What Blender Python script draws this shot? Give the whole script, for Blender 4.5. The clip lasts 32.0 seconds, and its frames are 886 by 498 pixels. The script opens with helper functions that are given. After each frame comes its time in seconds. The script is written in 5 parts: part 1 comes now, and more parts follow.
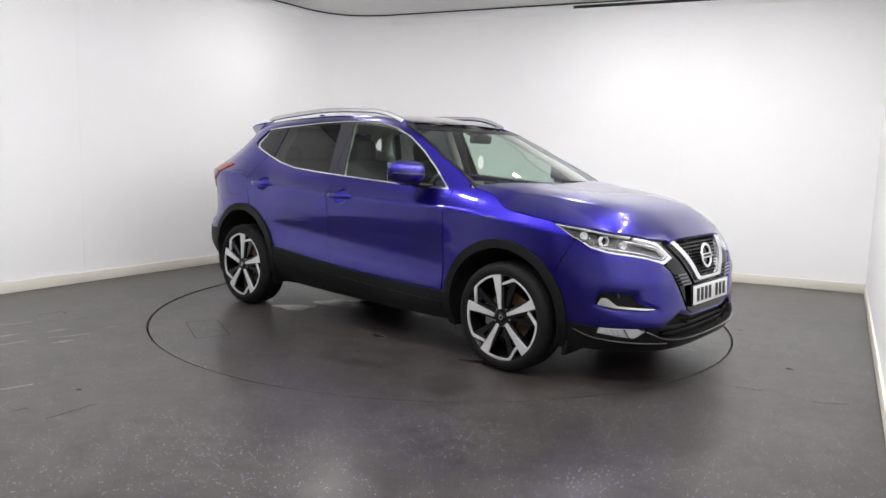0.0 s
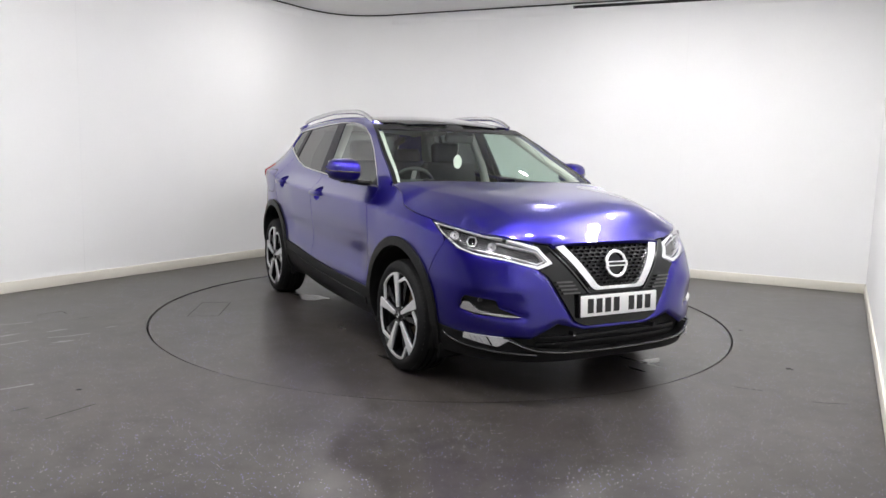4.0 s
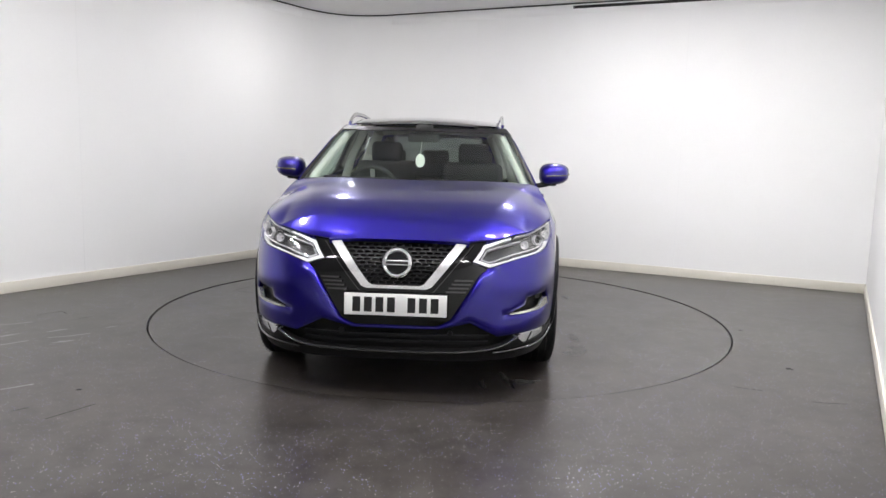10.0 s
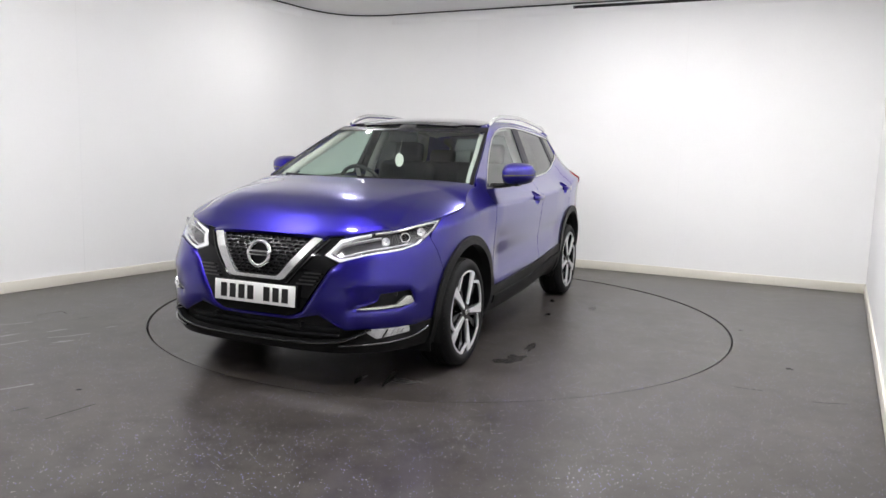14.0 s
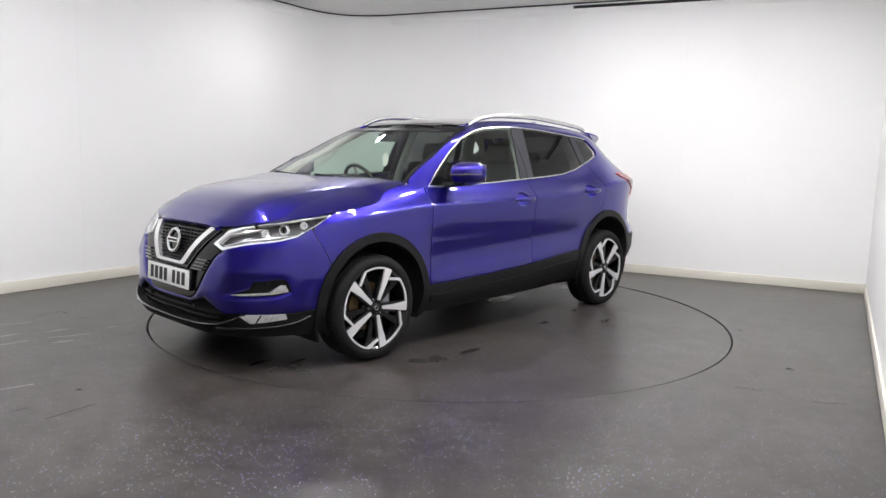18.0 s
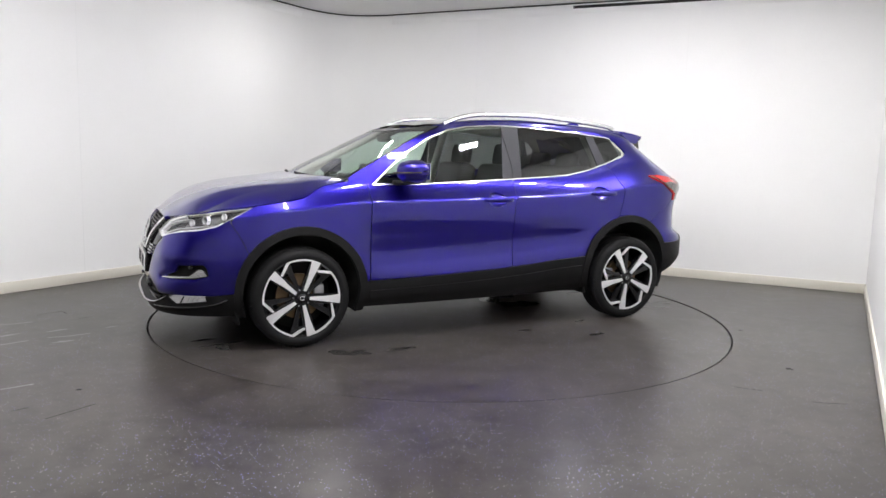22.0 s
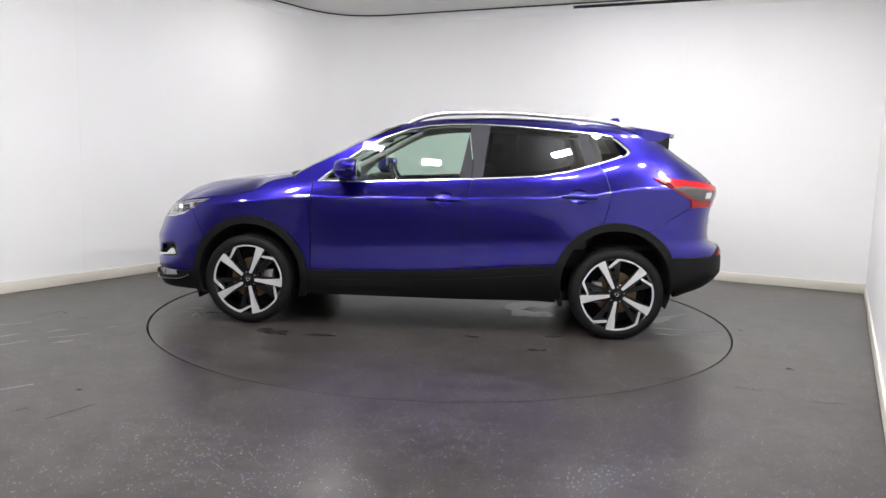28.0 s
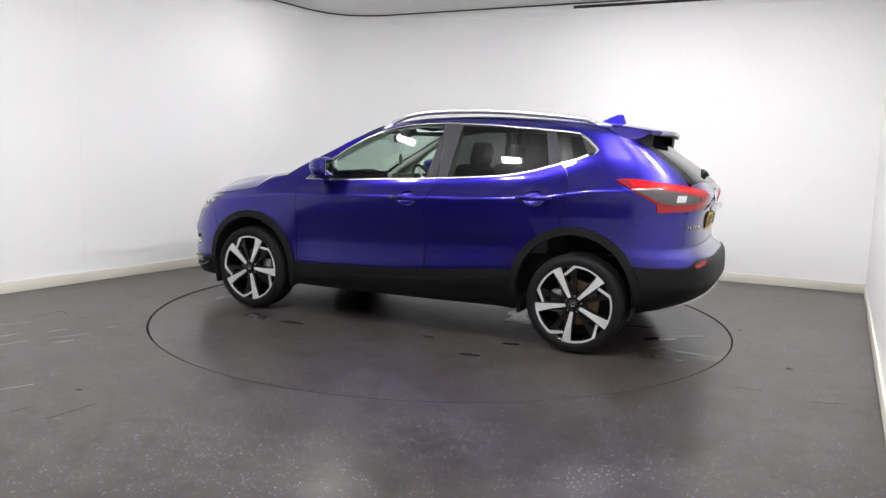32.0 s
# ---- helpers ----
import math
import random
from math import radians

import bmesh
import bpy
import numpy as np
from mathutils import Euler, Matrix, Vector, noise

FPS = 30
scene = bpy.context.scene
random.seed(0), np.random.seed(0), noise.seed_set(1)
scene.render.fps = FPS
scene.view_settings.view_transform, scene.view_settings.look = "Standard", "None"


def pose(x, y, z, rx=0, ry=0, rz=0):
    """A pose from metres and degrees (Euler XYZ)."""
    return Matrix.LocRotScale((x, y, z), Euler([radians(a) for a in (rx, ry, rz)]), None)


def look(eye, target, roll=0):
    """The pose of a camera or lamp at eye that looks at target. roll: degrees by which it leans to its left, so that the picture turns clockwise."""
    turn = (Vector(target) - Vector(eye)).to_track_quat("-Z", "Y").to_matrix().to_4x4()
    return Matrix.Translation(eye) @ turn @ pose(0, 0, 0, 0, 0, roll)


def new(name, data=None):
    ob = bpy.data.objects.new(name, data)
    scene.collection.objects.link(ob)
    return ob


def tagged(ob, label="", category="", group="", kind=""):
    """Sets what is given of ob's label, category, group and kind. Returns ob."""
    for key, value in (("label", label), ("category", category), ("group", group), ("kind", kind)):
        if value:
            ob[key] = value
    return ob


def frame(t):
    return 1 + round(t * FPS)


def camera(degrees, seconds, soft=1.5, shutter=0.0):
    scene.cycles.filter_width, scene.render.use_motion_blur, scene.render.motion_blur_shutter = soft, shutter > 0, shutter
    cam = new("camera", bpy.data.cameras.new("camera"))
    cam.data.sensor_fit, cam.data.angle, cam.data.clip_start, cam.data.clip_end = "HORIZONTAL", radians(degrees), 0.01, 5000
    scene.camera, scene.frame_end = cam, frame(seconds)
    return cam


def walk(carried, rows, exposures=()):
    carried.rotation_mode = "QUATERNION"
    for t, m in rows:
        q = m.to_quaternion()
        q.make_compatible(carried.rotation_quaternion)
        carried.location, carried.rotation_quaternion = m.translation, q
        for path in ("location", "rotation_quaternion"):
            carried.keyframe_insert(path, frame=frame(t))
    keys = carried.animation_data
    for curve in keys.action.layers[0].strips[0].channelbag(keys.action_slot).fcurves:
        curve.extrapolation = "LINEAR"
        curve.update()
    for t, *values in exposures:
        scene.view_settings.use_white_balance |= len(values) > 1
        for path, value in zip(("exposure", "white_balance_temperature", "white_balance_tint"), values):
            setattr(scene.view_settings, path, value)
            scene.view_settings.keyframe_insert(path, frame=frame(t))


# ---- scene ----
CAM = look((0, 0, 1.265), (0.0, 4.9580, 0.6183), roll=1.580)
cam = camera(62.74, 32.0, soft=1.5)
walk(cam, [(0.0, CAM), (32.0, CAM)])

# ---------------------------------------------------------------- light
world = bpy.data.worlds.new("world")
scene.world = world
world.use_nodes = True
world.node_tree.nodes["Background"].inputs[0].default_value = (0.9, 0.95, 1.0, 1)
world.node_tree.nodes["Background"].inputs[1].default_value = 0.02
scene.view_settings.exposure = 0.0

AXIS = (-0.006, 5.839)          # centre of the turntable
LAMP_GLOW = 372.0
# small lamps in an uneven arc over the rim of the turntable, open towards the back wall; the first is added fill
LAMPS = [(AXIS[0] + r * math.cos(radians(a)), AXIS[1] + r * math.sin(radians(a)), a + 90)
         for a, r in ((36, 1.75), (2, 2.28), (-16, 2.28), (-35, 2.28), (-55, 2.24), (-68, 2.34), (-102, 2.34), (-118, 2.24), (-148, 2.28))]
# one added in the far corner to brighten the walls, two along the wall and a row before the turntable
LAMPS += [(-1.25, 7.65, 60), (-3.1, 3.6, 60), (-2.9, 2.3, 0), (-1.7, 2.0, 0), (-0.6, 1.8, 0), (0.5, 1.8, 0)]



# ---------------------------------------------------------------- materials
def mat(name, color, rough=0.5, metal=0.0, coat=0.0, coat_rough=0.03, var=0.0, scale=6.0, fine=0.0, fine_scale=300.0,
        bump=0.0, rough_var=0.0, alpha=1.0, trans=0.0, ior=1.45, emit=0.0, spec=0.5):
    """Principled material with a large and a fine variation of colour, roughness and relief."""
    m = bpy.data.materials.new(name)
    m.use_nodes = True
    nt = m.node_tree
    b = nt.nodes["Principled BSDF"]
    col = (*color, 1)
    b.inputs["Base Color"].default_value = col
    b.inputs["Roughness"].default_value = rough
    b.inputs["Metallic"].default_value = metal
    b.inputs["Coat Weight"].default_value = coat
    b.inputs["Coat Roughness"].default_value = coat_rough
    b.inputs["Alpha"].default_value = alpha
    b.inputs["Transmission Weight"].default_value = trans
    b.inputs["IOR"].default_value = ior
    b.inputs["Specular IOR Level"].default_value = spec
    if emit:
        b.inputs["Emission Color"].default_value = col
        b.inputs["Emission Strength"].default_value = emit
    if var or fine or bump or rough_var:
        tc = nt.nodes.new("ShaderNodeTexCoord")
        big = nt.nodes.new("ShaderNodeTexNoise")
        big.inputs["Scale"].default_value = scale
        big.inputs["Detail"].default_value = 6
        small = nt.nodes.new("ShaderNodeTexNoise")
        small.inputs["Scale"].default_value = fine_scale
        small.inputs["Detail"].default_value = 2
        for n in (big, small):
            nt.links.new(tc.outputs["Object"], n.inputs["Vector"])
        if var or fine:
            add = nt.nodes.new("ShaderNodeMath")
            add.operation = "MULTIPLY_ADD"
            nt.links.new(big.outputs["Fac"], add.inputs[0])
            add.inputs[1].default_value = 2 * var
            add.inputs[2].default_value = 1 - var - fine
            add2 = nt.nodes.new("ShaderNodeMath")
            add2.operation = "MULTIPLY_ADD"
            nt.links.new(small.outputs["Fac"], add2.inputs[0])
            add2.inputs[1].default_value = 2 * fine
            nt.links.new(add.outputs[0], add2.inputs[2])
            mul = nt.nodes.new("ShaderNodeVectorMath")
            mul.operation = "SCALE"
            mul.inputs[0].default_value = color
            nt.links.new(add2.outputs[0], mul.inputs["Scale"])
            nt.links.new(mul.outputs[0], b.inputs["Base Color"])
        if rough_var:
            mr = nt.nodes.new("ShaderNodeMath")
            mr.operation = "MULTIPLY_ADD"
            nt.links.new(big.outputs["Fac"], mr.inputs[0])
            mr.inputs[1].default_value = 2 * rough_var
            mr.inputs[2].default_value = rough - rough_var
            nt.links.new(mr.outputs[0], b.inputs["Roughness"])
        if bump:
            bp = nt.nodes.new("ShaderNodeBump")
            bp.inputs["Strength"].default_value = bump
            bp.inputs["Distance"].default_value = 0.002
            nt.links.new(small.outputs["Fac"], bp.inputs["Height"])
            nt.links.new(bp.outputs[0], b.inputs["Normal"])
    return m


def glass(name, tint, dark):
    """A thin tinted pane: clear coat of reflection over a see-through tint."""
    m = bpy.data.materials.new(name)
    m.use_nodes = True
    nt = m.node_tree
    nt.nodes.clear()
    out = nt.nodes.new("ShaderNodeOutputMaterial")
    mix = nt.nodes.new("ShaderNodeMixShader")
    tr = nt.nodes.new("ShaderNodeBsdfTransparent")
    tr.inputs[0].default_value = (*[c * dark for c in tint], 1)
    gl = nt.nodes.new("ShaderNodeBsdfGlossy")
    gl.inputs["Roughness"].default_value = 0.01
    lw = nt.nodes.new("ShaderNodeLayerWeight")
    lw.inputs["Blend"].default_value = 0.5
    pw = nt.nodes.new("ShaderNodeMath")
    pw.operation = "POWER"
    nt.links.new(lw.outputs["Facing"], pw.inputs[0])
    pw.inputs[1].default_value = 4.0
    ma = nt.nodes.new("ShaderNodeMath")
    ma.operation = "MULTIPLY_ADD"
    nt.links.new(pw.outputs[0], ma.inputs[0])
    ma.inputs[1].default_value = 0.90
    ma.inputs[2].default_value = 0.055
    nt.links.new(ma.outputs[0], mix.inputs[0])
    nt.links.new(tr.outputs[0], mix.inputs[1])
    nt.links.new(gl.outputs[0], mix.inputs[2])
    nt.links.new(mix.outputs[0], out.inputs[0])
    return m


M_PAINT = mat("blue_metallic_paint", (0.0115, 0.0055, 0.215), rough=0.28, metal=0.9, coat=1.0, coat_rough=0.02, fine=0.10, fine_scale=900)
M_BLACK = mat("black_textured_plastic", (0.0058, 0.0058, 0.0062), rough=0.5, var=0.15, fine=0.2, bump=0.25, fine_scale=700, spec=0.24)
M_GLOSS = mat("gloss_black_plastic", (0.004, 0.004, 0.0045), rough=0.06, spec=0.42)
M_CORE = mat("dark_inner_body", (0.006, 0.006, 0.006), rough=0.9, var=0.2)
M_CHROME = mat("satin_chrome", (0.78, 0.78, 0.79), rough=0.16, metal=1.0, rough_var=0.04)
M_ALU = mat("machined_alloy", (0.66, 0.66, 0.67), rough=0.38, metal=0.45, fine=0.06, fine_scale=500)
M_RIMBLACK = mat("gloss_black_alloy", (0.005, 0.005, 0.006), rough=0.18, coat=0.15)
M_TYRE = mat("tyre_rubber", (0.0055, 0.0055, 0.006), rough=0.7, var=0.25, scale=9, fine=0.2, bump=0.2, spec=0.25)
M_DISC = mat("rusty_brake_disc", (0.20, 0.13, 0.07), rough=0.5, metal=0.5, var=0.3, scale=20)
M_STEEL = mat("dull_steel", (0.35, 0.35, 0.36), rough=0.45, metal=0.8, var=0.2)
M_GLASS = glass("clear_green_glass", (0.82, 0.96, 0.88), 0.90)
M_PRIVACY = glass("dark_privacy_glass", (0.9, 0.95, 0.95), 0.11)
M_REARGLASS = glass("tinted_rear_glass", (0.92, 0.97, 0.95), 0.20)
M_LENS = glass("clear_lamp_lens", (1.0, 1.0, 1.0), 0.92)
M_ROOFGLASS = mat("black_roof_glass", (0.006, 0.006, 0.007), rough=0.04, coat=1.0)
M_FRIT = mat("black_glass_border", (0.006, 0.006, 0.006), rough=0.4, spec=0.25)
M_RED = mat("red_lamp_plastic", (0.36, 0.003, 0.006), rough=0.12, coat=0.15, var=0.1, scale=30)
M_DARKRED = mat("dark_red_lamp_plastic", (0.12, 0.004, 0.008), rough=0.10, coat=1.0)
M_TRIM = mat("brushed_trim_metal", (0.66, 0.66, 0.67), rough=0.24, metal=0.9, var=0.05)
M_FRAME = mat("satin_chrome_frame", (0.80, 0.80, 0.81), rough=0.24, metal=0.85, var=0.04)
M_LIP = mat("polished_black_plastic", (0.012, 0.012, 0.013), rough=0.16, coat=1.0, spec=0.8)
M_LAMPCLEAR = mat("clear_grey_lamp_plastic", (0.10, 0.085, 0.085), rough=0.15, coat=0.5, metal=0.3, var=0.3, scale=40)
M_REFLECT = mat("lamp_reflector", (0.85, 0.85, 0.87), rough=0.15, metal=0.55, var=0.2, scale=60)
M_FOGIN = mat("bright_fog_reflector", (0.78, 0.78, 0.80), rough=0.22, metal=0.3, var=0.35, scale=90)
M_LAMPIN = mat("grey_lamp_housing", (0.085, 0.085, 0.090), rough=0.20, metal=0.6, var=0.6, scale=45)
M_MESH = mat("satin_black_grille", (0.006, 0.006, 0.007), rough=0.30, spec=0.35)
M_WHITEBAR = mat("white_light_guide", (0.78, 0.79, 0.82), rough=0.2, coat=0.6)
M_PLATE = mat("white_number_plate", (0.80, 0.80, 0.79), rough=0.3, fine=0.03)
M_PLATEY = mat("yellow_number_plate", (0.75, 0.52, 0.05), rough=0.3, fine=0.03)
M_INK = mat("black_print", (0.01, 0.01, 0.01), rough=0.5)
M_SEAT = mat("black_seat_cloth", (0.020, 0.020, 0.022), rough=0.85, var=0.2, fine=0.08, bump=0.1, fine_scale=120)
M_DASH = mat("dark_dashboard_plastic", (0.022, 0.022, 0.023), rough=0.6, var=0.1, bump=0.2)
M_LINER = mat("light_grey_headliner", (0.52, 0.51, 0.48), rough=0.9, var=0.06, fine=0.08)
M_BPILLAR = mat("dark_grey_pillar_film", (0.026, 0.026, 0.032), rough=0.5, spec=0.25, var=0.05)
M_SILVER = mat("silver_painted_plastic", (0.55, 0.55, 0.56), rough=0.30, metal=0.7, var=0.05)
M_TAG = mat("white_paper_tag", (0.80, 0.79, 0.74), rough=0.6, var=0.05)
M_MIRROR = mat("mirror_glass", (0.85, 0.86, 0.88), rough=0.01, metal=1.0)


# ---------------------------------------------------------------- mesh helpers
def mesh_ob(name, verts, faces, material, parent=None, label="", smooth=None):
    me = bpy.data.meshes.new(name)
    me.from_pydata([tuple(v) for v in verts], [], [tuple(f) for f in faces])
    if smooth is not None:
        me.polygons.foreach_set("use_smooth", smooth)
    me.materials.append(material)
    me.update()
    ob = new(name, me)
    if parent:
        ob.parent = parent
    if label:
        tagged(ob, label)
    return ob


def part(name, bm, material, parent=None, label="", smooth=True):
    """Links a bmesh as one mesh object under a thing or a part."""
    bmesh.ops.recalc_face_normals(bm, faces=bm.faces)
    me = bpy.data.meshes.new(name)
    bm.to_mesh(me)
    bm.free()
    me.materials.append(material)
    if smooth:
        me.shade_smooth()
        me.set_sharp_from_angle(angle=radians(35))
    ob = new(name, me)
    if parent:
        ob.parent = parent
    if label:
        tagged(ob, label)
    return ob


def add_box(bm, size, m=None, bevel=0.0, seg=2):
    g = bmesh.ops.create_cube(bm, size=1.0)
    vs = g["verts"]
    bmesh.ops.scale(bm, vec=size, verts=vs)
    if bevel:
        es = list({e for v in vs for e in v.link_edges})
        r = bmesh.ops.bevel(bm, geom=es, offset=bevel, segments=seg, affect="EDGES", profile=0.5)
        vs = list({v for f in r["faces"] for v in f.verts} | {v for v in vs if v.is_valid})
        vs = [v for v in vs if v.is_valid]
    if m is not None:
        bmesh.ops.transform(bm, matrix=m, verts=vs)
    return vs


def box(name, size, m, material, parent=None, bevel=0.0, label="", seg=2):
    bm = bmesh.new()
    add_box(bm, size, m, bevel, seg)
    return part(name, bm, material, parent, label)


def add_cyl(bm, r1, r2, depth, m=None, seg=32, caps=True):
    g = bmesh.ops.create_cone(bm, cap_ends=caps, segments=seg, radius1=r1, radius2=r2, depth=depth)
    if m is not None:
        bmesh.ops.transform(bm, matrix=m, verts=g["verts"])
    return g["verts"]


def add_lathe(bm, prof, seg=64, m=None, closed=False):
    """Turns (radius, height) pairs about z."""
    rings = []
    for k in range(seg):
        a = 2 * math.pi * k / seg
        rings.append([bm.verts.new((r * math.cos(a), r * math.sin(a), h)) for r, h in prof])
    n = len(prof)
    for k in range(seg):
        a, b = rings[k], rings[(k + 1) % seg]
        for i in range(n if closed else n - 1):
            j = (i + 1) % n
            bm.faces.new((a[i], b[i], b[j], a[j]))
    vs = [v for r in rings for v in r]
    if m is not None:
        bmesh.ops.transform(bm, matrix=m, verts=vs)
    return vs


def add_tube(bm, pts, r, seg=8, flat=1.0, up=(0, 0, 1)):
    """A round or flattened bar along points."""
    pts = [Vector(p) for p in pts]
    rings = []
    for i, p in enumerate(pts):
        d = (pts[min(i + 1, len(pts) - 1)] - pts[max(i - 1, 0)]).normalized()
        s = d.cross(Vector(up)).normalized()
        u = s.cross(d)
        rr = r[i] if isinstance(r, (list, tuple)) else r
        rings.append([bm.verts.new(p + s * math.cos(a) * rr + u * math.sin(a) * rr * flat)
                      for a in (2 * math.pi * k / seg for k in range(seg))])
    for a, b in zip(rings, rings[1:]):
        for k in range(seg):
            bm.faces.new((a[k], a[(k + 1) % seg], b[(k + 1) % seg], b[k]))
    bm.faces.new(rings[0])
    bm.faces.new(rings[-1])


def prism(bm, outline, h0, h1, m=None):
    """Extrudes a flat outline (x, y) from h0 to h1."""
    a = [bm.verts.new((x, y, h0)) for x, y in outline]
    b = [bm.verts.new((x, y, h1)) for x, y in outline]
    n = len(a)
    bm.faces.new(a)
    bm.faces.new(b)
    for i in range(n):
        bm.faces.new((a[i], a[(i + 1) % n], b[(i + 1) % n], b[i]))
    if m is not None:
        bmesh.ops.transform(bm, matrix=m, verts=a + b)
    return a + b


def curve(*kn):
    """A smooth monotone curve through pairs."""
    x = np.array([k[0] for k in kn], float)
    y = np.array([k[1] for k in kn], float)
    h = np.diff(x)
    d = np.diff(y) / h
    s = np.zeros(len(x))
    s[0], s[-1] = d[0], d[-1]
    for i in range(1, len(x) - 1):
        if d[i - 1] * d[i] > 0:
            w1, w2 = 2 * h[i] + h[i - 1], h[i] + 2 * h[i - 1]
            s[i] = (w1 + w2) / (w1 / d[i - 1] + w2 / d[i])

    def f(q):
        q = np.clip(np.asarray(q, float), x[0], x[-1])
        i = np.clip(np.searchsorted(x, q) - 1, 0, len(h) - 1)
        t = (q - x[i]) / h[i]
        return ((1 + 2 * t) * (1 - t) ** 2 * y[i] + t * (1 - t) ** 2 * h[i] * s[i]
                + t * t * (3 - 2 * t) * y[i + 1] + t * t * (t - 1) * h[i] * s[i + 1])
    return f


def polygon(*pts):
    """Signed distance to a flat outline, positive inside."""
    P = np.array(pts, float)
    Q = np.roll(P, -1, 0)

    def f(a, b):
        a, b = np.asarray(a, float), np.asarray(b, float)
        dist = np.full(a.shape, 1e9)
        inside = np.zeros(a.shape, bool)
        for (x0, y0), (x1, y1) in zip(P, Q):
            dx, dy = x1 - x0, y1 - y0
            t = np.clip(((a - x0) * dx + (b - y0) * dy) / (dx * dx + dy * dy + 1e-12), 0, 1)
            dist = np.minimum(dist, np.hypot(a - x0 - t * dx, b - y0 - t * dy))
            if y0 != y1:
                hit = ((y0 > b) != (y1 > b)) & (a < (x1 - x0) * (b - y0) / (y1 - y0) + x0)
                inside ^= hit
        return np.where(inside, dist, -dist)
    return f


def panel(name, surf, ra, rb, step, inside, material, parent, depth=0.015, lift=0.0, label="", side=1, back=False, flip=False):
    """A piece of a surface surf(a, b) over a rectangle, trimmed to where inside(a, b, xyz) > 0, with a turned-in rim."""
    na = max(2, int(round((ra[1] - ra[0]) / step)) + 1)
    nb = max(2, int(round((rb[1] - rb[0]) / step)) + 1)
    A, B = np.meshgrid(np.linspace(*ra, na), np.linspace(*rb, nb), indexing="ij")
    A, B = A.ravel(), B.ravel()

    def nrm(a, b, p):
        e = 1e-3
        n = np.cross(surf(a + e, b) - surf(a - e, b), surf(a, b + e) - surf(a, b - e))
        n /= np.linalg.norm(n, axis=-1, keepdims=True) + 1e-12
        return -n if flip else n
    P = surf(A, B)
    F = inside(A, B, P) if inside else np.ones(len(A))
    idx = np.arange(na * nb).reshape(na, nb)
    quads = np.stack([idx[:-1, :-1], idx[1:, :-1], idx[1:, 1:], idx[:-1, 1:]], -1).reshape(-1, 4)
    if flip:
        quads = quads[:, ::-1]
    pos = F > 0
    cnt = pos[quads].sum(1)
    faces = [list(q) for q in quads[cnt == 4]]
    ea, eb, cache = [], [], {}
    base = na * nb

    def cut(i, j):
        k = (i, j) if i < j else (j, i)
        if k not in cache:
            t = F[i] / (F[i] - F[j])
            t = min(max(t, 0.02), 0.98)
            ea.append(A[i] + t * (A[j] - A[i]))
            eb.append(B[i] + t * (B[j] - B[i]))
            cache[k] = base + len(ea) - 1
        return cache[k]
    for q in quads[(cnt > 0) & (cnt < 4)]:
        out = []
        for k in range(4):
            i, j = q[k], q[(k + 1) % 4]
            if pos[i]:
                out.append(i)
            if pos[i] != pos[j]:
                out.append(cut(i, j))
        if len(out) >= 3:
            faces.append(out)
    A = np.concatenate([A, ea])
    B = np.concatenate([B, eb])
    used = np.zeros(len(A), bool)
    for f in faces:
        used[f] = True
    remap = np.cumsum(used) - 1
    A, B = A[used], B[used]
    P = surf(A, B)
    N = nrm(A, B, P)
    P = P + N * lift
    faces = [[int(remap[i]) for i in f] for f in faces]
    edges = {}
    for f in faces:
        for i, j in zip(f, f[1:] + f[:1]):
            if (j, i) in edges:
                del edges[(j, i)]
            else:
                edges[(i, j)] = 1
    smooth = [True] * len(faces)
    V = list(P)
    n0 = len(P)
    if back:
        V += list(P - N * depth)
        faces += [[i + n0 for i in reversed(f)] for f in faces[:]]
        smooth += [True] * len(smooth)
    if depth:
        m = {}
        for i, j in edges:
            for k in (i, j):
                if k not in m:
                    m[k] = len(V)
                    V.append(P[k])
                    V.append(P[k] - N[k] * depth)
            faces.append([m[j], m[i], m[i] + 1, m[j] + 1])
            smooth.append(False)
    V = np.array(V)
    if side < 0:
        V = V * np.array([1, -1, 1])
        faces = [f[::-1] for f in faces]
    return mesh_ob(name, V, faces, material, parent, label, smooth)


# ---------------------------------------------------------------- room
M_WALL = mat("white_painted_wall", (0.86, 0.86, 0.855), rough=0.55, var=0.03, scale=1.5, fine=0.015, fine_scale=60, bump=0.05)
M_BASE = mat("cream_painted_wood", (0.72, 0.69, 0.61), rough=0.45, var=0.06, scale=8)
M_CEIL = mat("grey_ceiling", (0.68, 0.68, 0.68), rough=0.85, var=0.12, scale=3, fine=0.05)
M_SOFFIT = mat("pale_grey_soffit_board", (0.80, 0.795, 0.78), rough=0.85, var=0.04, scale=3, fine=0.03)
M_GAP = mat("dark_shadow_gap", (0.02, 0.02, 0.02), rough=0.8, var=0.1)
M_LIGHT = mat("lit_diffuser", (1.0, 0.985, 0.99), emit=LAMP_GLOW)
M_LAMPFRAME = mat("white_lamp_frame", (0.8, 0.8, 0.8), rough=0.4, var=0.03)


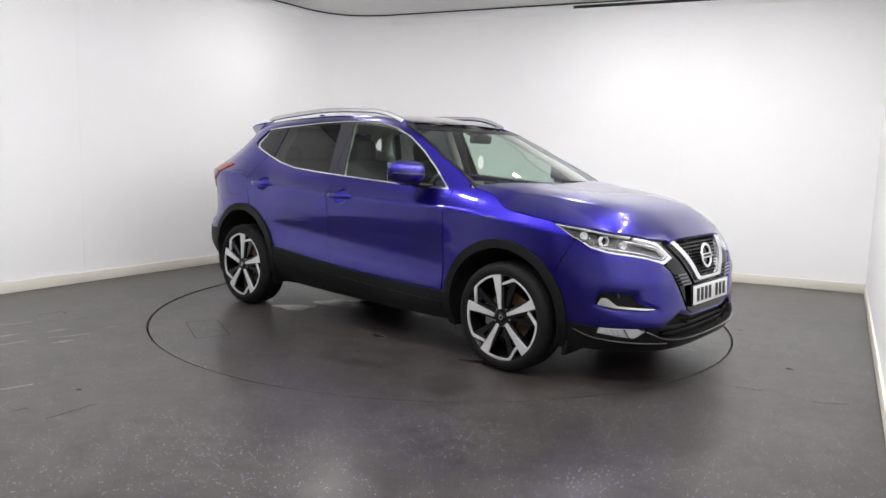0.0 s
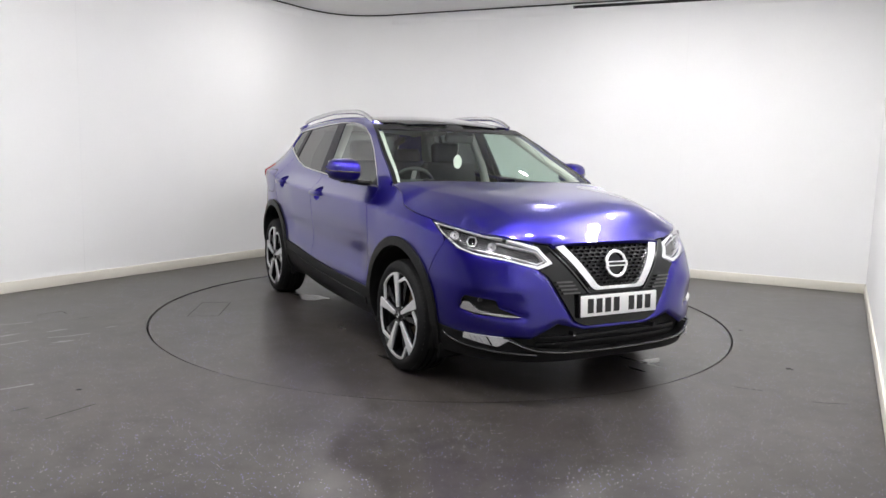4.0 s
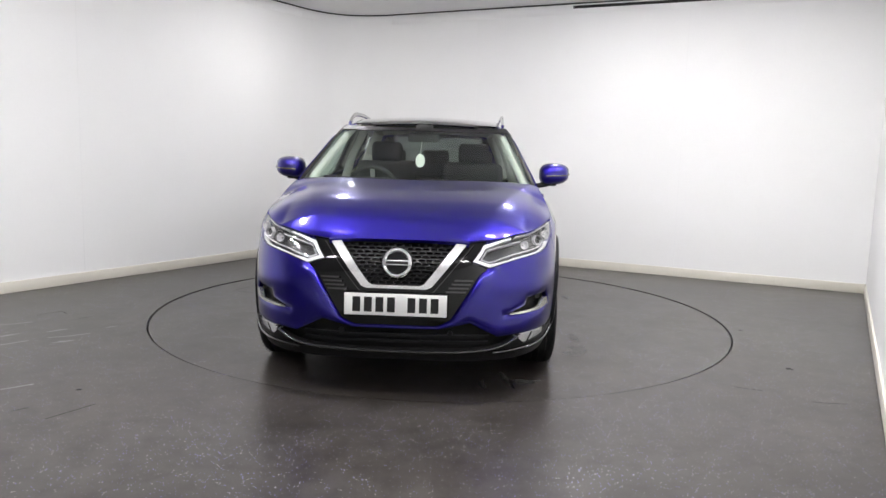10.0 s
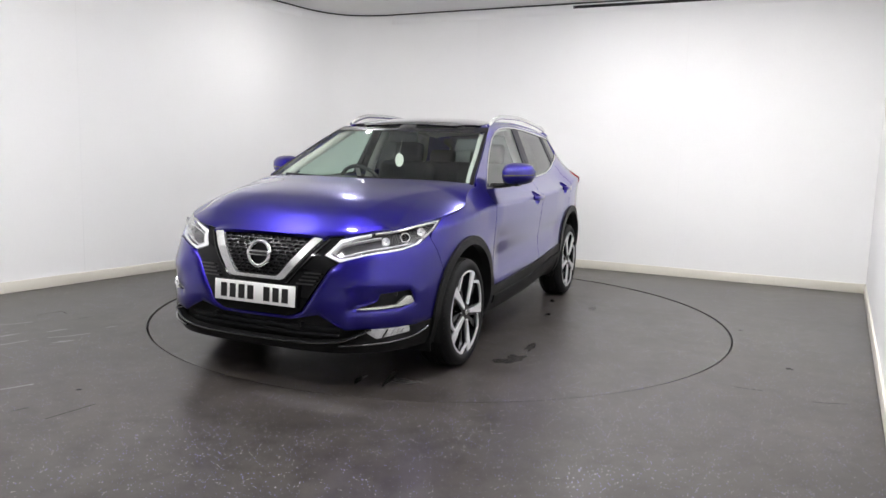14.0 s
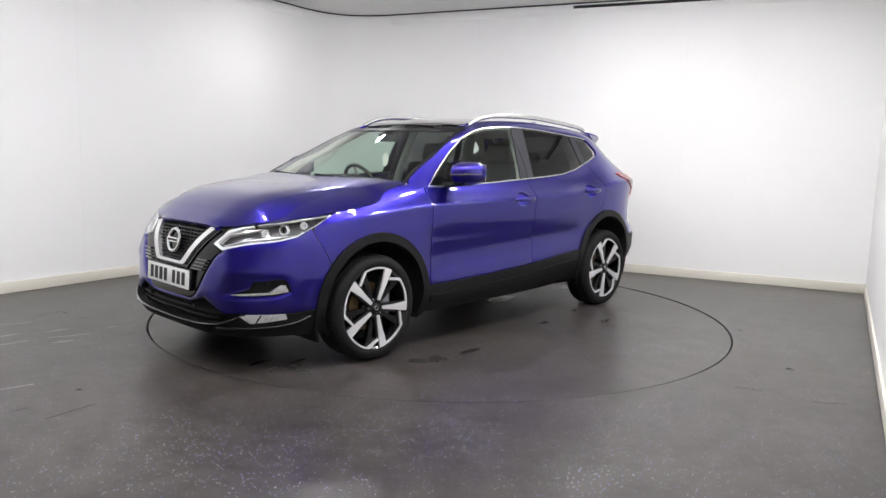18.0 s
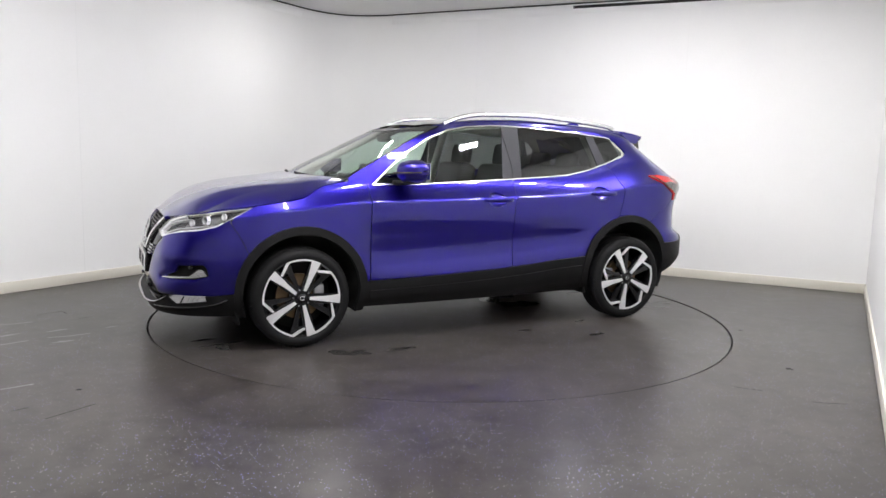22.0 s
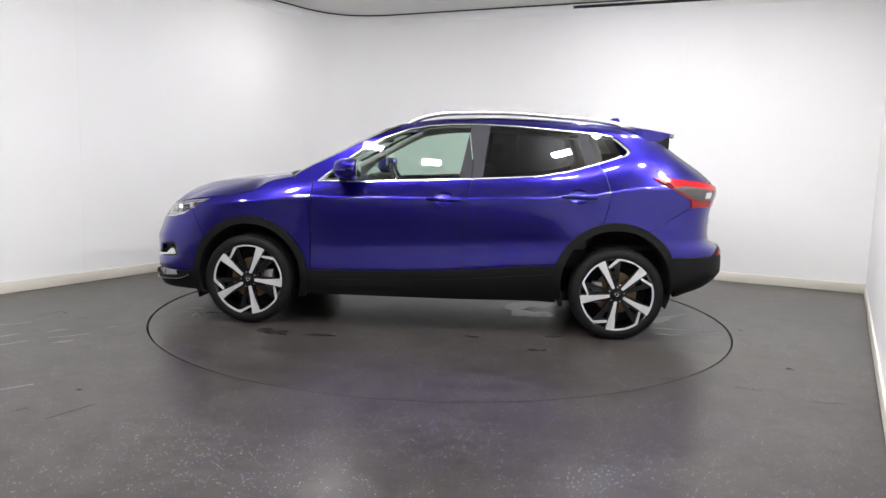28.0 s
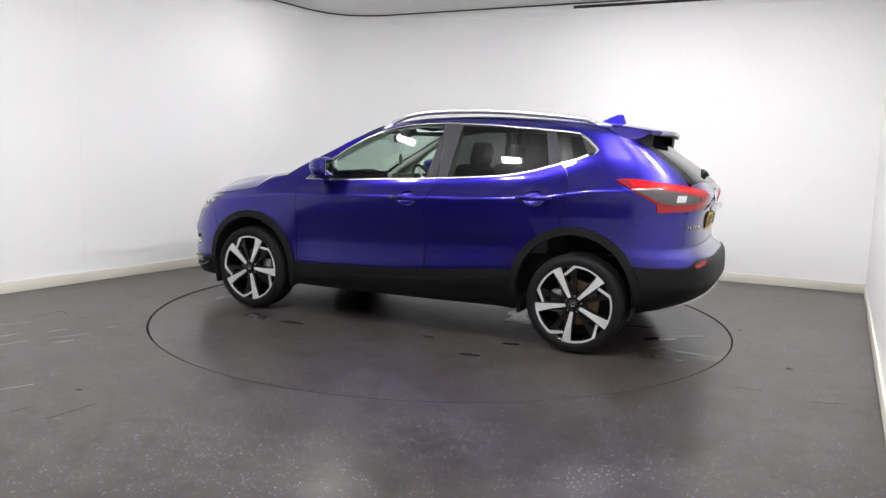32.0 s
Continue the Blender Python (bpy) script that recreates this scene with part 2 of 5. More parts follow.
def floor_material(name):
    """Dark safety vinyl with glitter specks, wear, scuffs and a satin gloss."""
    m = bpy.data.materials.new(name)
    m.use_nodes = True
    nt = m.node_tree
    b = nt.nodes["Principled BSDF"]
    tc = nt.nodes.new("ShaderNodeTexCoord")

    def noise_tex(scale, detail=4, rough=0.55):
        n = nt.nodes.new("ShaderNodeTexNoise")
        n.inputs["Scale"].default_value = scale
        n.inputs["Detail"].default_value = detail
        n.inputs["Roughness"].default_value = rough
        nt.links.new(tc.outputs["Object"], n.inputs["Vector"])
        return n

    def ramp(src, a, b_, ca, cb):
        r = nt.nodes.new("ShaderNodeValToRGB")
        r.color_ramp.elements[0].position, r.color_ramp.elements[1].position = a, b_
        r.color_ramp.elements[0].color, r.color_ramp.elements[1].color = (*ca, 1), (*cb, 1)
        nt.links.new(src, r.inputs[0])
        return r

    def mix(fac, a, c):
        x = nt.nodes.new("ShaderNodeMix")
        x.data_type = "RGBA"
        nt.links.new(fac, x.inputs["Factor"])
        nt.links.new(a, x.inputs[6])
        if isinstance(c, tuple):
            x.inputs[7].default_value = (*c, 1)
        else:
            nt.links.new(c, x.inputs[7])
        return x.outputs[2]
    base = ramp(noise_tex(1.1, 2).outputs["Fac"], 0.3, 0.7, (0.032, 0.029, 0.028), (0.038, 0.034, 0.032))
    grain = ramp(noise_tex(170, 3).outputs["Fac"], 0.35, 0.65, (0.012, 0.011, 0.012), (0.075, 0.071, 0.069))
    half = nt.nodes.new("ShaderNodeValue")
    half.outputs[0].default_value = 0.5
    col = mix(half.outputs[0], base.outputs[0], grain.outputs[0])
    # glitter specks
    vor = nt.nodes.new("ShaderNodeTexVoronoi")
    vor.inputs["Scale"].default_value = 84
    nt.links.new(tc.outputs["Object"], vor.inputs["Vector"])
    sep = nt.nodes.new("ShaderNodeSeparateColor")
    nt.links.new(vor.outputs["Color"], sep.inputs[0])
    near = nt.nodes.new("ShaderNodeMath")
    near.operation = "LESS_THAN"
    nt.links.new(vor.outputs["Distance"], near.inputs[0])
    near.inputs[1].default_value = 0.195
    few = nt.nodes.new("ShaderNodeMath")
    few.operation = "GREATER_THAN"
    nt.links.new(sep.outputs[0], few.inputs[0])
    few.inputs[1].default_value = 0.58
    both = nt.nodes.new("ShaderNodeMath")
    both.operation = "MULTIPLY"
    nt.links.new(near.outputs[0], both.inputs[0])
    nt.links.new(few.outputs[0], both.inputs[1])
    speck = ramp(sep.outputs[1], 0.45, 0.8, (0.34, 0.32, 1.0), (1.0, 0.98, 1.0))
    col = mix(both.outputs[0], col, speck.outputs[0])
    # brownish worn drifts
    worn = ramp(noise_tex(0.7, 2).outputs["Fac"], 0.25, 0.85, (0, 0, 0), (0.75, 0.75, 0.75))
    col = mix(worn.outputs[0], col, (0.072, 0.062, 0.052))
    smear = ramp(noise_tex(1.7, 5, 0.6).outputs["Fac"], 0.44, 0.64, (0, 0, 0), (0.6, 0.6, 0.6))
    col = mix(smear.outputs[0], col, (0.024, 0.019, 0.016))
    spots = ramp(noise_tex(7.0, 6, 0.65).outputs["Fac"], 0.46, 0.66, (0, 0, 0), (0.72, 0.72, 0.72))
    col = mix(spots.outputs[0], col, (0.018, 0.015, 0.013))
    pale = ramp(noise_tex(3.2, 6, 0.7).outputs["Fac"], 0.56, 0.74, (0, 0, 0), (0.45, 0.45, 0.45))
    col = mix(pale.outputs[0], col, (0.085, 0.074, 0.064))
    nt.links.new(col, b.inputs["Base Color"])
    rr = ramp(noise_tex(0.8, 1).outputs["Fac"], 0.3, 0.7, (0.29, 0.29, 0.29), (0.33, 0.33, 0.33))
    nt.links.new(rr.outputs[0], b.inputs["Roughness"])
    bp = nt.nodes.new("ShaderNodeBump")
    bp.inputs["Strength"].default_value = 0.03
    bp.inputs["Distance"].default_value = 0.001
    nt.links.new(noise_tex(240, 3).outputs["Fac"], bp.inputs["Height"])
    nt.links.new(bp.outputs[0], b.inputs["Normal"])
    b.inputs["Specular IOR Level"].default_value = 0.42
    return m


M_FLOOR = floor_material("dark_speckled_vinyl")
M_SCUFF = mat("pale_scuff", (0.26, 0.26, 0.26), rough=0.45, var=0.4, scale=25)
M_SEAM = mat("dark_groove", (0.004, 0.004, 0.004), rough=0.8)

R_DISC = 2.2255
HALF = 0.007
SUNK = 0.004          # the disc lies a little under the floor


def wall_box(name, p, q, z0, z1, thick, material, label="", kind="structure", bevel=0.0):
    """A wall piece along p-q; its inner face is the line p-q and it grows to the right of it."""
    d = Vector((q[0] - p[0], q[1] - p[1], 0))
    n = Vector((d.y, -d.x, 0)).normalized()
    mid = (Vector((*p, 0)) + Vector((*q, 0))) / 2 + n * thick / 2
    m = Matrix.Translation((mid.x, mid.y, (z0 + z1) / 2)) @ Matrix.Rotation(math.atan2(d.y, d.x), 4, "Z")
    ob = box(name, (d.length, thick, z1 - z0), m, material, bevel=bevel)
    return tagged(ob, label, "", "", kind)


# plan of the room: left wall, rounded corner, back wall, right wall, wall behind the camera
P_LEFT0, P_CORNER = Vector((-6.406, 1.509)), Vector((-1.405, 9.775))
P_RIGHT = Vector((4.227, 7.153))
d_left = (P_CORNER - P_LEFT0).normalized()
d_back = (P_RIGHT - P_CORNER).normalized()
d_right = (Vector((2.020, 3.100)) - P_RIGHT).normalized()
P_BEHIND = P_RIGHT + d_right * 9.6
P_BACKLEFT = P_LEFT0 + (P_BEHIND - P_RIGHT).normalized() * 5.0
R_COR = 0.75
arc_a, arc_b = P_CORNER - d_left * R_COR, P_CORNER + d_back * R_COR


def corner_points(off=0.0, n=14):
    """Points of the rounded corner, pushed out of the room by off."""
    out = []
    for i in range(n + 1):
        t = i / n
        p = arc_a * (1 - t) ** 2 + P_CORNER * 2 * t * (1 - t) + arc_b * t * t
        tan = ((P_CORNER - arc_a) * (1 - t) + (arc_b - P_CORNER) * t).normalized()
        out.append(p + Vector((-tan.y, tan.x)) * off)
    return out


def strip_wall(name, line, line_out, z0, z1, material, label):
    """A curved wall piece between two lines in plan."""
    bm = bmesh.new()
    cols = [[bm.verts.new((p.x, p.y, z)) for p, z in ((a, z0), (a, z1), (b, z1), (b, z0))] for a, b in zip(line, line_out)]
    for a, b in zip(cols, cols[1:]):
        for i in range(4):
            bm.faces.new((a[i], b[i], b[(i + 1) % 4], a[(i + 1) % 4]))
    bm.faces.new(cols[0])
    bm.faces.new(cols[-1])
    return tagged(part(name, bm, material), label, "", "", "structure")


WALL_TOP = 2.976
LW = "white painted studio wall with a cream baseboard"
wall_box("wall_left", tuple(arc_a), tuple(P_LEFT0), 0, WALL_TOP, 0.12, M_WALL, LW)
wall_box("wall_back", tuple(P_RIGHT), tuple(arc_b), 0, WALL_TOP, 0.12, M_WALL, LW)
wall_box("wall_right", tuple(P_BEHIND), tuple(P_RIGHT + d_right * 0.004), 0, WALL_TOP, 0.12, M_WALL, LW)
strip_wall("wall_corner", corner_points(), corner_points(0.12), 0, WALL_TOP, M_WALL, "white curved wall panel in the room corner")
# two unseen walls close the room, white to bounce light onto the car
wall_box("wall_behind", tuple(P_BACKLEFT), tuple(P_BEHIND), 0, WALL_TOP, 0.12, M_WALL, "plain unseen white wall behind the camera")
wall_box("wall_side", tuple(P_LEFT0), tuple(P_BACKLEFT), 0, WALL_TOP, 0.12, M_WALL, "plain unseen white wall closing the room")
# baseboards and the faint cover strip near the wall tops
for nm, a, b in (("left", arc_a, P_LEFT0), ("back", P_RIGHT, arc_b), ("right", P_BEHIND, P_RIGHT)):
    wall_box("baseboard_" + nm, tuple(a), tuple(b), 0, 0.095, -0.016, M_BASE, "cream painted wooden baseboard", bevel=0.003)
    wall_box("trim_" + nm, tuple(a), tuple(b), 2.868, 2.976, -0.006, M_WALL, "white cover board along the wall top", bevel=0.002)
strip_wall("baseboard_corner", corner_points(-0.016), corner_points(-0.0005), 0, 0.095, M_BASE, "cream painted curved baseboard")
strip_wall("trim_corner", corner_points(-0.006), corner_points(-0.0005), 2.868, 2.976, M_WALL, "white curved cover board along the wall top")
# near-black strips give the shade of the gap under the ceiling
strip_wall("trim_gap_corner", corner_points(-0.010), corner_points(0.05), WALL_TOP + 0.001, WALL_TOP + 0.014, M_GAP, "dark shadow gap under the ceiling")
wall_box("trim_gap_left", tuple(arc_a), tuple(P_LEFT0), WALL_TOP + 0.001, WALL_TOP + 0.014, -0.010, M_GAP, "dark shadow gap under the ceiling")
wall_box("trim_gap_back", tuple(P_RIGHT), tuple(arc_b), WALL_TOP + 0.001, WALL_TOP + 0.014, -0.010, M_GAP, "dark shadow gap under the ceiling")
# vertical joints of the wall boards
M_JOINT = mat("filled_board_joint", (0.842, 0.842, 0.838), rough=0.6, var=0.03)
for k, (org, dr, dist) in enumerate(((P_CORNER, -d_left, 3.67), (P_CORNER, -d_left, 6.1), (P_CORNER, d_back, 1.93), (P_CORNER, d_back, 4.35))):
    p = org + dr * dist
    q = p + dr * 0.006
    wall_box("trim_joint", tuple(p), tuple(q), 0.10, 2.86, -0.0012 if k < 2 else 0.0012, M_JOINT, "filled vertical joint between wall boards")

# grey ceiling over the studio, and a pale soffit along the back wall
cx = box("ceiling", (15, 15, 0.1), pose(0.3, 4.2, WALL_TOP + 0.055 + 0.05), M_CEIL)
tagged(cx, "plain grey ceiling above the studio", "", "", "structure")
n_back = Vector((d_back.y, -d_back.x))
SLOT = P_CORNER + d_back * 3.09
sof = [P_CORNER - d_left * 4.2 + Vector((-0.3, 0.2)), P_CORNER + Vector((-0.2, 0.35)), P_RIGHT - n_back * 0.3, P_RIGHT + n_back * 1.9, P_CORNER - d_left * 4.2 + n_back * 1.9]
bm = bmesh.new()
prism(bm, [(p.x, p.y) for p in sof], WALL_TOP + 0.015, WALL_TOP + 0.054)
tagged(part("ceiling_soffit", bm, M_SOFFIT), "pale grey soffit board along the back wall", "", "", "structure")
# solid near-black strip that paints the shade inside the slot
wall_box("trim_slot", tuple(P_RIGHT), tuple(SLOT), 2.928, 2.960, -0.011, M_GAP, "dark strip for the shade in a slot above the wall boards")


# floor with a round hole for the turntable
def build_floor():
    bm = bmesh.new()
    n = 128
    inner = [bm.verts.new((AXIS[0] + (R_DISC + HALF) * math.cos(2 * math.pi * k / n), AXIS[1] + (R_DISC + HALF) * math.sin(2 * math.pi * k / n), 0)) for k in range(n)]
    low = [bm.verts.new((v.co.x, v.co.y, -0.03)) for v in inner]
    outer = [bm.verts.new((AXIS[0] + 9 * math.cos(2 * math.pi * k / n), AXIS[1] + 9 * math.sin(2 * math.pi * k / n), 0)) for k in range(n)]
    for k in range(n):
        j = (k + 1) % n
        bm.faces.new((inner[k], outer[k], outer[j], inner[j]))
        bm.faces.new((inner[j], low[j], low[k], inner[k]))
    f = part("floor", bm, M_FLOOR)
    tagged(f, "dark grey speckled vinyl floor with a satin sheen", "", "", "structure")
    bm = bmesh.new()
    add_cyl(bm, R_DISC + 0.1, R_DISC + 0.1, 0.02, pose(AXIS[0], AXIS[1], -0.045), 96)
    tagged(part("floor_pit", bm, M_SEAM), "black pit under the turntable", "", "", "structure")


build_floor()


def blob(bm, cx_, cy_, r, sx, sy, seed, z, rz=0.0, n=26):
    """An uneven flat patch."""
    rng = random.Random(seed)
    ph = [rng.uniform(0, 6.28) for _ in range(5)]
    am = [rng.uniform(0.08, 0.30) / (i + 1) ** 0.5 for i in range(5)]
    vs = []
    for k in range(n):
        a = 2 * math.pi * k / n
        rr = r * (1 + sum(m * math.sin((i + 2) * a + p) for i, (m, p) in enumerate(zip(am, ph))))
        x, y = rr * math.cos(a) * sx, rr * math.sin(a) * sy
        vs.append(bm.verts.new((cx_ + x * math.cos(rz) - y * math.sin(rz), cy_ + x * math.sin(rz) + y * math.cos(rz), z)))
    bm.faces.new(vs)


def line_mark(bm, pts, w, z):
    """A thin flat line on the floor."""
    for (x0, y0), (x1, y1) in zip(pts, pts[1:]):
        d = Vector((x1 - x0, y1 - y0)).normalized()
        nx, ny = -d.y * w / 2, d.x * w / 2
        bm.faces.new([bm.verts.new((x, y, z)) for x, y in ((x0 + nx, y0 + ny), (x0 - nx, y0 - ny), (x1 - nx, y1 - ny), (x1 + nx, y1 + ny))])


# turntable: top disc with marks that turn with it
turntable = new("turntable")
tagged(turntable, "round dark vinyl turntable set flush in the floor", "turntable")
bm = bmesh.new()
add_cyl(bm, R_DISC - HALF, R_DISC - HALF, 0.03, pose(0, 0, -0.015), 160)
part("top_disc", bm, M_FLOOR, turntable)
bm = bmesh.new()
corners = [(-0.52, -1.897), (-0.45, -1.682), (-0.90, -1.495), (-0.985, -1.706)]
line_mark(bm, corners + corners[:1], 0.005, 0.0006)
part("hatch_joint", bm, M_SEAM, turntable, "dark joint of a square access hatch")
M_WETFILM = mat("thin_water_film", (0.075, 0.073, 0.070), rough=0.15, rough_var=0.05, scale=40, spec=0.6)
M_DAMP = mat("damp_stain", (0.026, 0.024, 0.023), rough=0.26, var=0.3, scale=30)
# pools of water left under the car, and damp spots
for k, (x, y, r, sx, sy, rz) in enumerate(((-0.74, -0.02, 0.15, 1.1, 0.9, 0.4), (-0.72, -0.38, 0.19, 1.2, 0.8, 0.9), (-0.88, -0.80, 0.13, 1.3, 0.7, 0.8), (-1.74, 0.02, 0.08, 1.3, 0.7, 0.4),
                                           (-1.92, 0.31, 0.10, 2.6, 0.22, -0.05), (-1.80, 0.50, 0.07, 2.0, 0.4, -0.2), (-1.90, -0.17, 0.09, 2.4, 0.3, 0.6), (1.80, 0.46, 0.06, 2.2, 0.4, 0.25),
                                           (1.91, 0.32, 0.05, 1.5, 0.4, 0.2), (1.82, 0.55, 0.04, 1.0, 2.2, 0.2), (-1.55, -0.30, 0.05, 1.8, 0.6, 0.3), (-2.05, 0.40, 0.03, 2.4, 0.5, 0.0))):
    bm = bmesh.new()
    blob(bm, x, y, r, sx, sy, 40 + k, 0.0008, rz)
    part("wet_patch", bm, M_WETFILM, turntable, "pale shining film of water")
for k, (x, y, r, sx, sy, rz) in enumerate(((1.11, 0.95, 0.09, 1.3, 0.8, -0.4), (-0.30, 0.82, 0.03, 1.6, 0.7, 0), (-0.87, 0.71, 0.035, 1.5, 0.7, 0.2), (-0.73, 1.10, 0.04, 1.8, 0.7, 0.3), (0.75, 0.98, 0.05, 2.4, 0.5, 0.1),
                                           (1.15, -0.95, 0.06, 1.6, 0.7, 0.3), (0.25, -0.95, 0.03, 2.0, 0.6, 0.0))):
    bm = bmesh.new()
    blob(bm, x, y, r, sx, sy, 80 + k, 0.0007, rz)
    part("damp_spot", bm, M_DAMP, turntable, "dark damp spot")
# scuffs and scratches of the fixed floor
bm = bmesh.new()
for pts in (((-3.078, 4.953), (-2.986, 4.994), (-2.909, 5.059)), ((-2.766, 4.439), (-2.658, 4.564)), ((-2.575, 4.645), (-2.453, 4.706), (-2.367, 4.790)), ((-2.261, 3.610), (-2.145, 3.713)), ((-3.320, 4.824), (-3.067, 4.885)), ((-2.969, 4.303), (-2.767, 4.406))):
    line_mark(bm, pts, 0.016, 0.0006)
for k, (x, y, r) in enumerate(((1.420, 3.685, 0.006), (-2.614, 4.842, 0.03), (-2.434, 4.561, 0.03), (-2.867, 4.666, 0.035), (-2.311, 4.975, 0.02))):
    blob(bm, x, y, r, 2.0, 0.5, 120 + k, 0.0006, 0.8)
tagged(part("floor_scuffs", bm, M_SCUFF, smooth=False), "pale scuffs on the dark vinyl floor", "", "", "stuff")
bm = bmesh.new()
for pts in (((-2.998, 5.268), (-2.888, 5.419)), ((-2.660, 5.179), (-2.596, 5.262)), ((-2.027, 3.313), (-1.975, 3.364)), ((-1.817, 3.225), (-1.687, 3.443)), ((1.677, 3.998), (1.813, 3.940)), ((1.996, 3.768), (2.182, 3.747)),
            ((-2.888, 5.419), (-2.813, 5.340))):
    line_mark(bm, pts, 0.006, 0.0006)
for k, (x, y, r) in enumerate(((-1.871, 3.644, 0.012), (2.275, 5.402, 0.012), (2.168, 4.395, 0.016), (2.183, 4.377, 0.01))):
    blob(bm, x, y, r, 1.4, 0.8, 150 + k, 0.0006, 0.5)
tagged(part("floor_scratches", bm, M_SEAM, smooth=False), "thin dark scratches in the vinyl floor", "", "", "stuff")


def ceiling_lamp(m, w, h, drop, label, group):
    """A small batten lamp: white base plate and a glowing box below it."""
    thing = new("ceiling_light")
    thing.matrix_world = m
    tagged(thing, label, "ceiling light", group)
    bm = bmesh.new()
    add_box(bm, (w + 0.04, h + 0.03, 0.02), pose(0, 0, -0.010), 0.003)
    part("base_plate", bm, M_LAMPFRAME, thing)
    bm = bmesh.new()
    add_box(bm, (w, h, drop), pose(0, 0, -0.0205 - drop / 2), 0.006)
    part("diffuser", bm, M_LIGHT, thing, "glowing white diffuser")


# small batten lamps on the ceiling, with the two added fill lamps among them
for x, y, rz in LAMPS:
    ceiling_lamp(pose(x, y, WALL_TOP + 0.054, 0, 0, rz), 0.20, 0.09, 0.020, "small lit ceiling lamp or added fill lamp with a white diffuser", "arc of ceiling lamps")


# ---------------------------------------------------------------- car: surfaces
# x forward from the middle of the wheelbase, y to its left, z up
XC, XCR, PF, PR = 1.0, -1.0, 3.7, 4.2
XF = curve((0.16, 2.10), (0.22, 2.19), (0.30, 2.215), (0.5, 2.205), (0.65, 2.18), (0.72, 2.155), (0.80, 2.10), (0.907, 1.996), (0.961, 1.90),
           (1.011, 1.757), (1.051, 1.52), (1.085, 1.30), (1.2, 1.2), (1.6, 1.19))
XR = curve((0.16, -1.75), (0.30, -1.86), (0.375, -2.03), (0.43, -2.10), (0.49, -2.135), (0.61, -2.13), (0.655, -2.11), (0.69, -2.06), (0.72, -2.035), (0.83, -2.030),
           (0.96, -2.047), (1.06, -2.068), (1.12, -2.035), (1.18, -1.975), (1.24, -1.895), (1.33, -1.765), (1.42, -1.655), (1.5, -1.56), (1.6, -1.46))
W_DOOR = curve((0.16, 0.74), (0.25, 0.83), (0.30, 0.858), (0.40, 0.884), (0.46, 0.889), (0.50, 0.885), (0.56, 0.875), (0.63, 0.871), (0.72, 0.880),
               (0.85, 0.896), (0.965, 0.900), (1.3, 0.900))
W_END = curve((0.16, 0.80), (0.30, 0.86), (0.40, 0.88), (0.60, 0.89), (0.75, 0.888), (0.88, 0.886), (1.0, 0.89), (1.3, 0.895))
ZSH = curve((-2.2, 1.09), (-1.5, 1.075), (-1.0, 1.005), (0, 0.965), (0.85, 0.945), (1.3, 0.90), (1.7, 0.85), (2.2, 0.75))
DSH = curve((-2.2, 0.24), (-1.4, 0.20), (-0.8, 0.13), (2.2, 0.12))
BLUE_LOW = curve((-1.0, 0.528), (-0.895, 0.522), (-0.638, 0.504), (-0.358, 0.476), (0.045, 0.448), (0.455, 0.431), (0.95, 0.418))


def smooth01(x, a, b):
    t = np.clip((x - a) / (b - a), 0, 1)
    return t * t * (3 - 2 * t)


ZR = curve((-1.95, 1.43), (-1.8, 1.458), (-1.47, 1.512), (-1.0, 1.552), (-0.5, 1.570), (-0.1, 1.556), (0.1, 1.535), (0.25, 1.510), (0.4, 1.47), (0.6, 1.42), (1.2, 1.3))


def y_glass(z, x=None):
    y = 0.80 - 0.44 * (z - 1.06) + 0.06 * np.clip((z - 1.05) * (1.5 - z), -0.1, 1)
    return y if x is None else y - np.where(x < 0.5, 19 * np.clip(z - ZR(x) + 0.09, 0, 1) ** 2, 0)


def y_side(x, z):
    """Half width of the body side at x and z."""
    m = smooth01(x, -1.10, -0.70) * (1 - smooth01(x, 0.72, 1.02))
    zs = ZSH(x)
    zz = np.minimum(z, zs)
    zl = zz - (BLUE_LOW(x) - 0.450) * smooth01(0.80 - zz, 0.0, 0.2)
    w = m * W_DOOR(np.where(zz > 0.72, 0.72 + (zz - 0.72) * (0.245 / np.maximum(zs - 0.72, 0.02)), zl)) + (1 - m) * W_END(zz)
    t = np.clip((z - zs) / DSH(x), 0, 1)
    top = y_glass(z, x) + (w - y_glass(zs)) * (1 - t) ** 2
    return np.where(z <= zs, w, top)


# length along the outline at the height of the badge
_t = np.linspace(0, 1, 3001)
_ph = (math.pi / 2) * (_t ** 3 * (_t * (6 * _t - 15) + 10))


def _arc(p, half, length):
    yy = half * np.sin(_ph) ** (2 / p)
    xx = length * np.cos(_ph) ** (2 / p)
    return np.concatenate([[0], np.cumsum(np.hypot(np.diff(xx), np.diff(yy)))])


AF, AR = _arc(PF, 0.885, 1.16), _arc(PR, 0.885, 1.05)
LF, LR = AF[-1], AR[-1]
S1, S2 = LF, LF + (XC - XCR)
SMAX = S2 + LR


